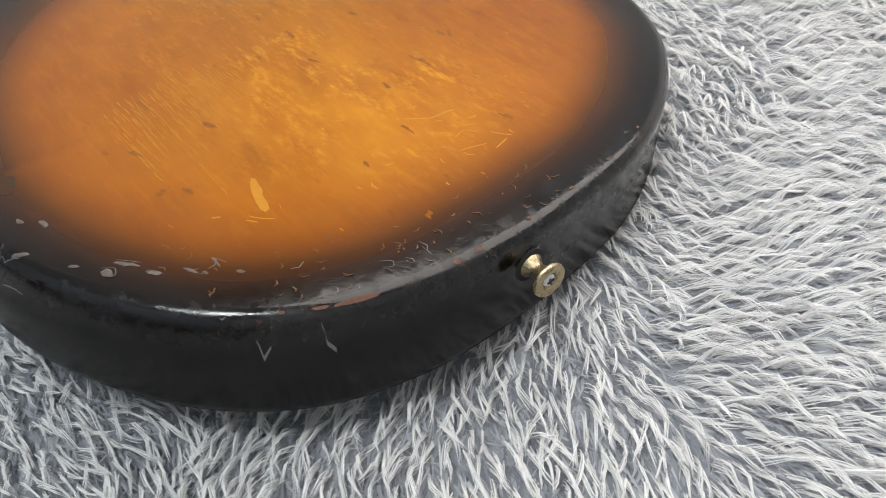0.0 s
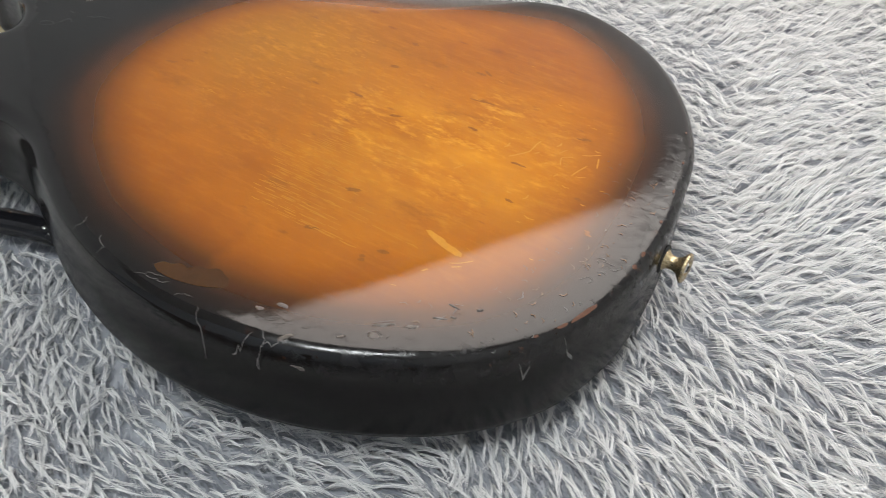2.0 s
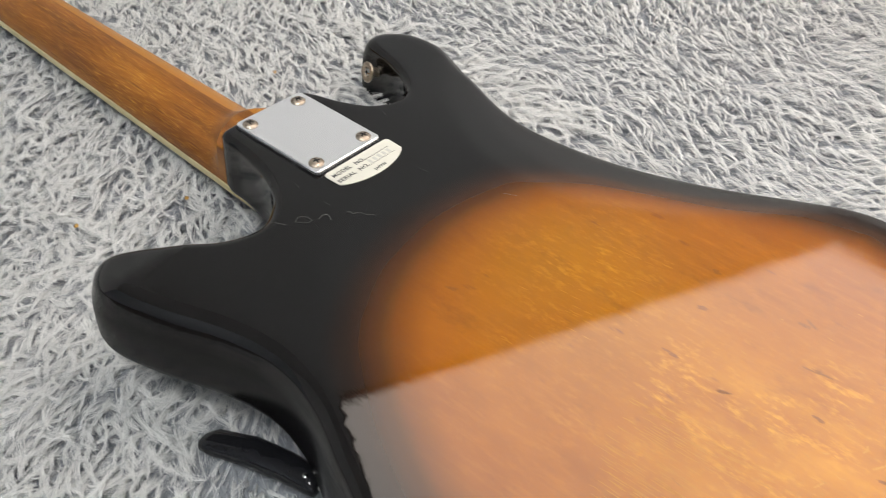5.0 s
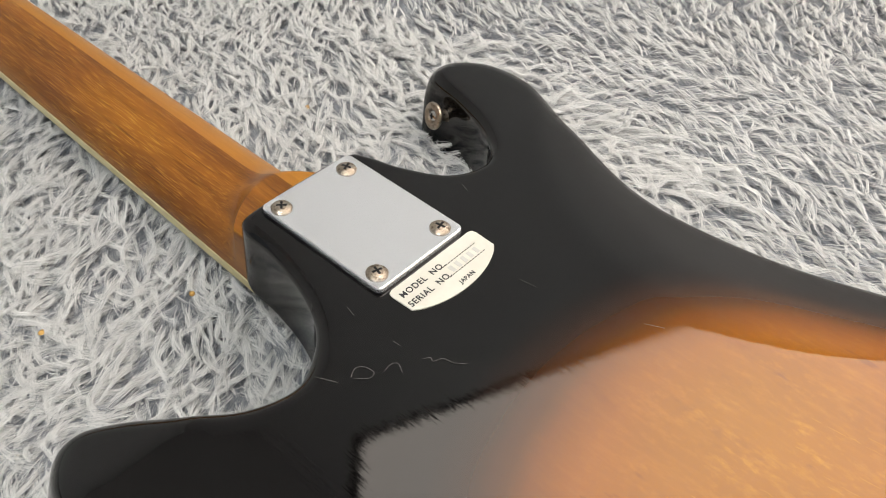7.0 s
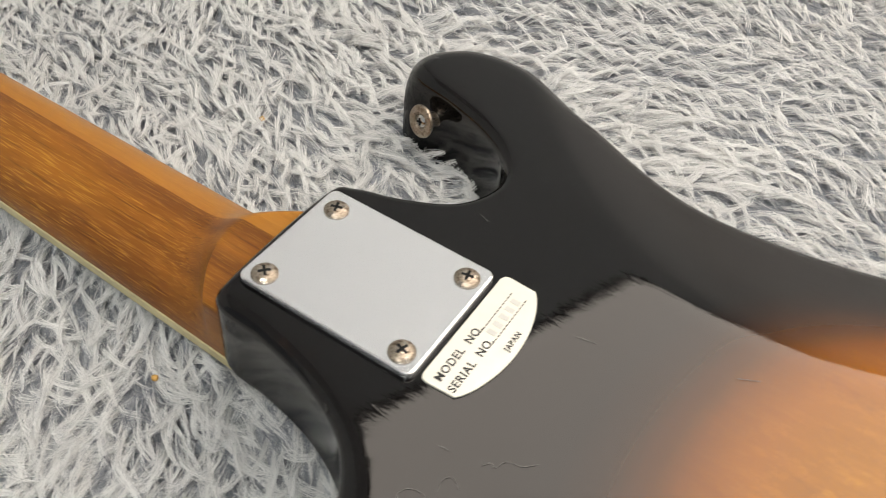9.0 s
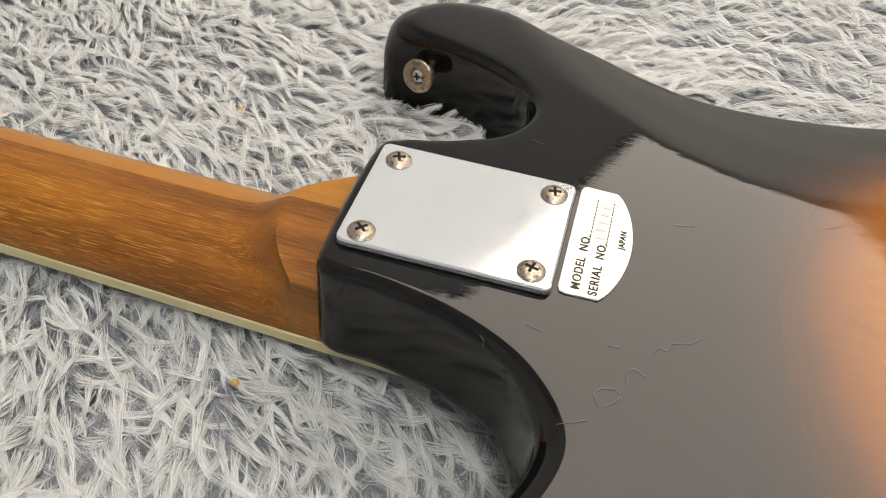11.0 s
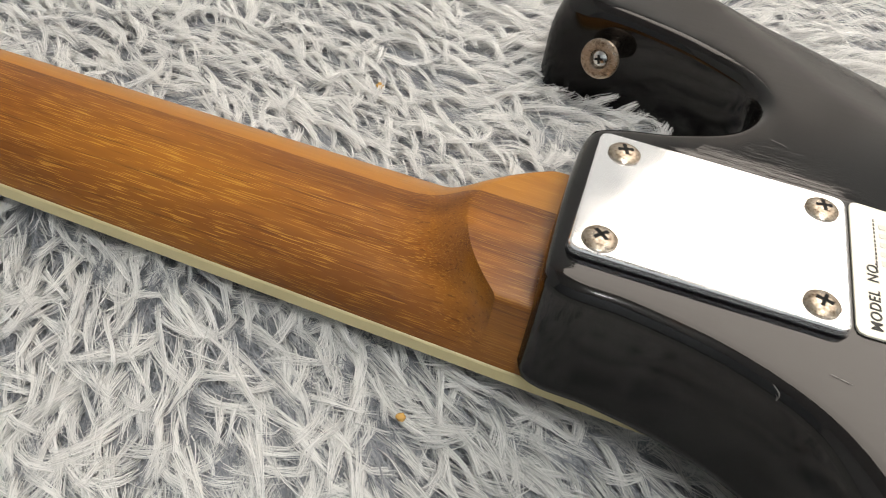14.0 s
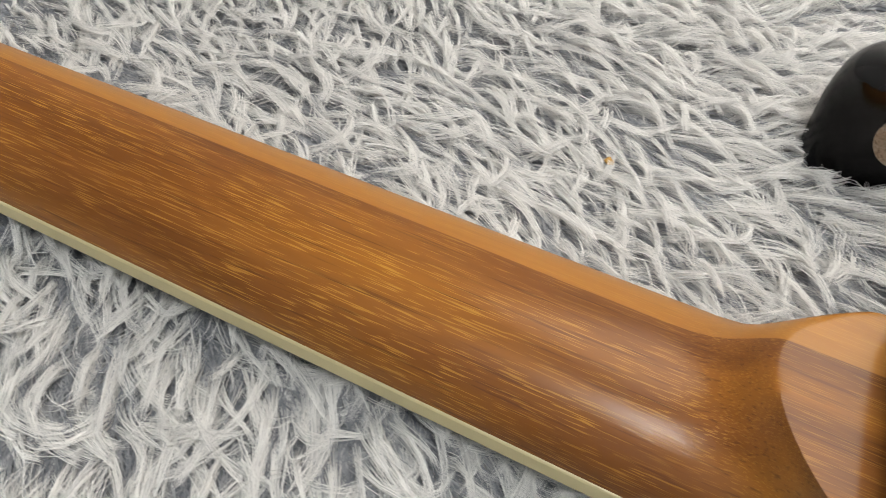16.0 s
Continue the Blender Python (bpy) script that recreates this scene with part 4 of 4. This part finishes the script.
def scatter(rng, x0, x1, y0, y1, gap, hole):
    nx, ny = int((x1 - x0) / gap), int((y1 - y0) / gap)
    gx, gy = np.meshgrid(x0 + (np.arange(nx) + 0.5) * gap, y0 + (np.arange(ny) + 0.5) * gap)
    c = np.stack((gx.ravel(), gy.ravel()), 1) + rng.uniform(-0.6, 0.6, (nx * ny, 2)) * gap
    if hole is not None:
        c = c[~((c[:, 0] > hole[0]) & (c[:, 0] < hole[1]) & (c[:, 1] > hole[2]) & (c[:, 1] < hole[3]))]
    return c


def shrunk(amount):
    tangent = np.roll(OUTLINE, -2, axis=0) - np.roll(OUTLINE, 2, axis=0)
    tangent /= np.linalg.norm(tangent, axis=1)[:, None]
    return OUTLINE + np.stack((-tangent[:, 1], tangent[:, 0]), 1) * amount


UNDER = shrunk(0.016)


def clear_of_arm(at, grow=0.0):
    a, b = np.array(ARM_TIP[:2]), np.array(ARM_END[:2])
    bow = np.array((a[1] - b[1], b[0] - a[0])) * 0.045
    a, b = a + bow, b + bow
    t = np.clip(((at - a) @ (b - a)) / ((b - a) @ (b - a)), 0, 1)
    return np.linalg.norm(at - a - t[:, None] * (b - a), axis=1) > 0.0056 + grow


def clear_of_guitar(root, grow=0.0):
    """Where the body and the arm rest in the pile nothing stands up."""
    return ~(inside(root, UNDER) & (root[:, 1] > 0.03)) & clear_of_arm(root, grow)


def ribbons(px, py, pz, face, wide):
    """Narrow strips that taper to a point, through len(wide) stations each."""
    k, n = px.shape
    ox, oy = np.cos(face)[:, None] * wide[None], np.sin(face)[:, None] * wide[None]
    v = np.empty((k, 2 * n - 1, 3), np.float32)
    for j in range(n - 1):
        for side, sign in ((0, -0.5), (1, 0.5)):
            v[:, 2 * j + side] = np.stack((px[:, j] + sign * ox[:, j], py[:, j] + sign * oy[:, j], pz[:, j]), 1)
    v[:, -1] = np.stack((px[:, -1], py[:, -1], pz[:, -1]), 1)
    return v


def locks(rng, area, gap, per, width, hole=None, size=1.0, stations=5, rough=1.0, tight=1.0, bend=1.0):
    """Long white locks: strands that start side by side, curl, and run together into one pointed tip."""
    c = scatter(rng, *area, gap, hole)
    n = len(c)
    ang, wild = fields(c[:, 0], c[:, 1])
    ang = ang + rng.normal(0, 0.30, n) * wild
    reach = rng.uniform(0.014, 0.030, n) * size
    high = rng.uniform(-0.0020, 0.0026, n) * rough + swell(c[:, 0], c[:, 1])
    end = high + rng.uniform(-0.0032, 0.0010, n)
    across = rng.uniform(0.0008, 0.0021, n) * (1 + 0.6 * wild) * size * tight
    curl = rng.normal(0, 1.25, n) * (0.25 + wild) * bend
    hook = rng.normal(0, 0.8, n) * (0.2 + wild) * bend
    wave = rng.normal(0, 0.0012, n) * size
    phase = rng.uniform(0, 2 * math.pi, n)
    gather = rng.uniform(0.90, 1.02, n)
    rep = lambda v: np.repeat(v, per, axis=0)
    m = n * per
    u, w = rng.normal(0, 0.0016, m) * size, rng.uniform(-1, 1, m) * rep(across)
    ca, sa = np.cos(rep(ang)), np.sin(rep(ang))
    offset = np.stack((u * ca - w * sa, u * sa + w * ca), 1)
    root = rep(c) + offset
    s = np.linspace(0, 1, stations)
    turn = rep(ang)[:, None] + (rep(curl) + rng.normal(0, 0.06, m))[:, None] * (s * 0.7)[None] + rep(hook)[:, None] * (s ** 3)[None]
    step = (rep(reach) * rng.uniform(0.80, 1.04, m))[:, None] / (stations - 1)
    middle = (turn[:, 1:] + turn[:, :-1]) / 2
    zero = np.zeros((m, 1))
    ax = np.concatenate((zero, np.cumsum(np.cos(middle) * step, 1)), 1)
    ay = np.concatenate((zero, np.cumsum(np.sin(middle) * step, 1)), 1)
    hold = 1 - rep(gather)[:, None] * (s ** 0.9)[None]
    side = (rep(wave) + rng.normal(0, 0.0002, m))[:, None] * np.sin(4.6 * s[None] + rep(phase)[:, None]) * s[None]
    px = rep(c)[:, :1] + offset[:, :1] * hold + ax - np.sin(turn) * side
    py = rep(c)[:, 1:] + offset[:, 1:] * hold + ay + np.cos(turn) * side
    halfway = stations // 2
    ok = clear_of_guitar(root, -0.002) & clear_of_arm(np.stack((px[:, halfway], py[:, halfway]), 1), -0.003) & clear_of_arm(np.stack((px[:, -1], py[:, -1]), 1), -0.0025)
    top = (rep(high) + rng.normal(0, 0.0007, m))[:, None]
    low = (rep(end) + rng.normal(0, 0.0005, m))[:, None]
    lift = np.clip(s / 0.5, 0, 1)[None] ** 0.8
    down = np.clip((s - 0.5) / 0.5, 0, 1)[None]
    foot = mat_height(root[:, 0], root[:, 1])[:, None] - 0.0008
    pz = foot + (top - foot) * lift
    pz = pz * (1 - down) + low * down
    face = turn[:, halfway] + math.pi / 2
    taper = np.concatenate(([0.9], np.linspace(1.0, 0.7, stations - 2), [0.0]))
    return ribbons(px[ok], py[ok], pz[ok], face[ok], taper * width)


def underfur(rng, area, gap, per, width, hole=None, size=1.0, tall=0.0042):
    """Soft grey fur that lies flat between the locks, their shade put into its colour."""
    c = scatter(rng, *area, gap, hole)
    root = np.repeat(c, per, axis=0) + rng.normal(0, gap * 0.4, (len(c) * per, 2))
    root = root[clear_of_guitar(root, -0.003)]
    m = len(root)
    ang, wild = fields(root[:, 0], root[:, 1])
    ang = ang + rng.normal(0, 0.35, m) * (0.4 + wild)
    bend = rng.normal(0, 0.4, m)
    reach = rng.uniform(0.009, 0.017, m) * size
    s = np.array((0.0, 0.5, 1.0))
    turn = ang[:, None] + bend[:, None] * s
    px = root[:, :1] + np.cos(turn) * reach[:, None] * s
    py = root[:, 1:] + np.sin(turn) * reach[:, None] * s
    foot = mat_height(root[:, 0], root[:, 1])
    pz = foot[:, None] - 0.0006 + rng.uniform(0.0010, tall, m)[:, None] * np.array((0.0, 0.9, 0.7))[None]
    return ribbons(px, py, pz, ang + math.pi / 2, np.array((0.8, 1.0, 0.0)) * width)


def strand_mesh(name, blocks, material, label):
    verts, loops, totals, start = [], [], [], 0
    for v in blocks:
        k, n, _ = v.shape
        off = (start + np.arange(k) * n)[:, None]
        cols = []
        for j in range((n - 1) // 2 - 1):
            cols.append(off + np.array((2 * j, 2 * j + 1, 2 * j + 3, 2 * j + 2))[None])
        cols.append(off + np.array((n - 3, n - 2, n - 1))[None])
        loops.append(np.concatenate(cols, 1).astype(np.int32).ravel())
        totals.append(np.tile(np.array([4] * (len(cols) - 1) + [3], np.int32), k))
        verts.append(v.reshape(-1, 3))
        start += k * n
    verts, loops, totals = np.concatenate(verts), np.concatenate(loops), np.concatenate(totals)
    starts = np.concatenate(([0], np.cumsum(totals)[:-1])).astype(np.int32)
    me = bpy.data.meshes.new(name)
    me.vertices.add(len(verts))
    me.vertices.foreach_set("co", verts.ravel())
    me.loops.add(len(loops))
    me.loops.foreach_set("vertex_index", loops)
    me.polygons.add(len(totals))
    me.polygons.foreach_set("loop_start", starts)
    me.update(calc_edges=True)
    me.shade_smooth()
    me.materials.append(material)
    return tagged(new(name, me), label, "rug", kind="stuff")


def rug():
    rng = np.random.default_rng(7)
    # Pile stops at y -0.48; the unseen dark floor beyond mirrors in the body's sides.
    xs, ys = np.linspace(-1.5, 1.7, 30), np.linspace(-0.48, 1.35, 30)
    xs = np.unique(np.round(np.concatenate((xs[(xs < -0.4) | (xs > 0.62)], np.arange(-0.4, 0.62, 0.0035))), 5))
    ys = np.unique(np.round(np.concatenate((ys[(ys < -0.32) | (ys > 0.52)], np.arange(-0.32, 0.52, 0.0035))), 5))
    gx, gy = np.meshgrid(xs, ys)
    verts = np.stack((gx.ravel(), gy.ravel(), mat_height(gx, gy).ravel()), 1)
    k = len(xs)
    ids = (np.arange(len(ys) - 1)[:, None] * k + np.arange(k - 1)[None]).ravel()
    faces = np.stack((ids, ids + 1, ids + k + 1, ids + k), 1)
    base = link_mesh("shade_toned_backing", verts.tolist(), faces.tolist(), SHADED_BACKING, None, smooth=True)
    tagged(base, "dense felted pile of the shaggy rug, greyed to read as shaded gaps", "rug", kind="structure")
    close = (-0.28, 0.07, -0.21, 0.16)
    near = (-0.40, 0.62, -0.32, 0.52)
    wide = (-1.1, 1.3, -0.48, 1.33)
    white = (locks(rng, close, 0.0045, 19, 0.00022, None, 0.92, 6, 1.2, 1.15, 1.35), locks(rng, close, 0.0062, 3, 0.00024, None, 0.85, 6, 1.2, 0.5, 1.4), locks(rng, near, 0.0047, 7, 0.00038, close, 0.78, 5, 1.3, 0.62, 0.8), locks(rng, wide, 0.014, 7, 0.0016, near, 1.5, 4))
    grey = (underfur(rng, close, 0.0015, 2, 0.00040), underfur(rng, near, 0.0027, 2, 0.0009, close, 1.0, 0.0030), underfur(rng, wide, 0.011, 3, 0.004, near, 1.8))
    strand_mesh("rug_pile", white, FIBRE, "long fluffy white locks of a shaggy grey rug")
    strand_mesh("rug_underfur", grey, SHADED_UNDERFUR, "short soft grey fur, darkened like the shade between the rug's white locks")


def crumb(x, y, z, size, turn):
    """A tiny orange bit lying in the pile."""
    bm = bmesh.new()
    bmesh.ops.create_icosphere(bm, subdivisions=2, radius=size)
    rng = random.Random(int(1e6 * abs(x)))
    for v in bm.verts:
        v.co *= rng.uniform(0.75, 1.15)
        v.co.z *= 0.6
    ob = part("crumb", bm, CRUMB, smooth=True)
    ob.matrix_basis = pose(x, y, z, 0, 0, turn)
    return tagged(ob, "tiny orange crumb lying in the rug's pile", "crumb", "crumbs in the rug")


def crumbs():
    for x, y, size, turn in ((-0.0840, -0.0852, 0.0013, 20), (-0.0530, -0.0370, 0.0012, 75), (-0.0983, 0.0680, 0.0013, 130)):
        at = np.array([x]), np.array([y])
        crumb(x, y, float(swell(*at)[0]) + 0.0022, size, turn)


room()
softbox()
build_guitar()
rug()
crumbs()
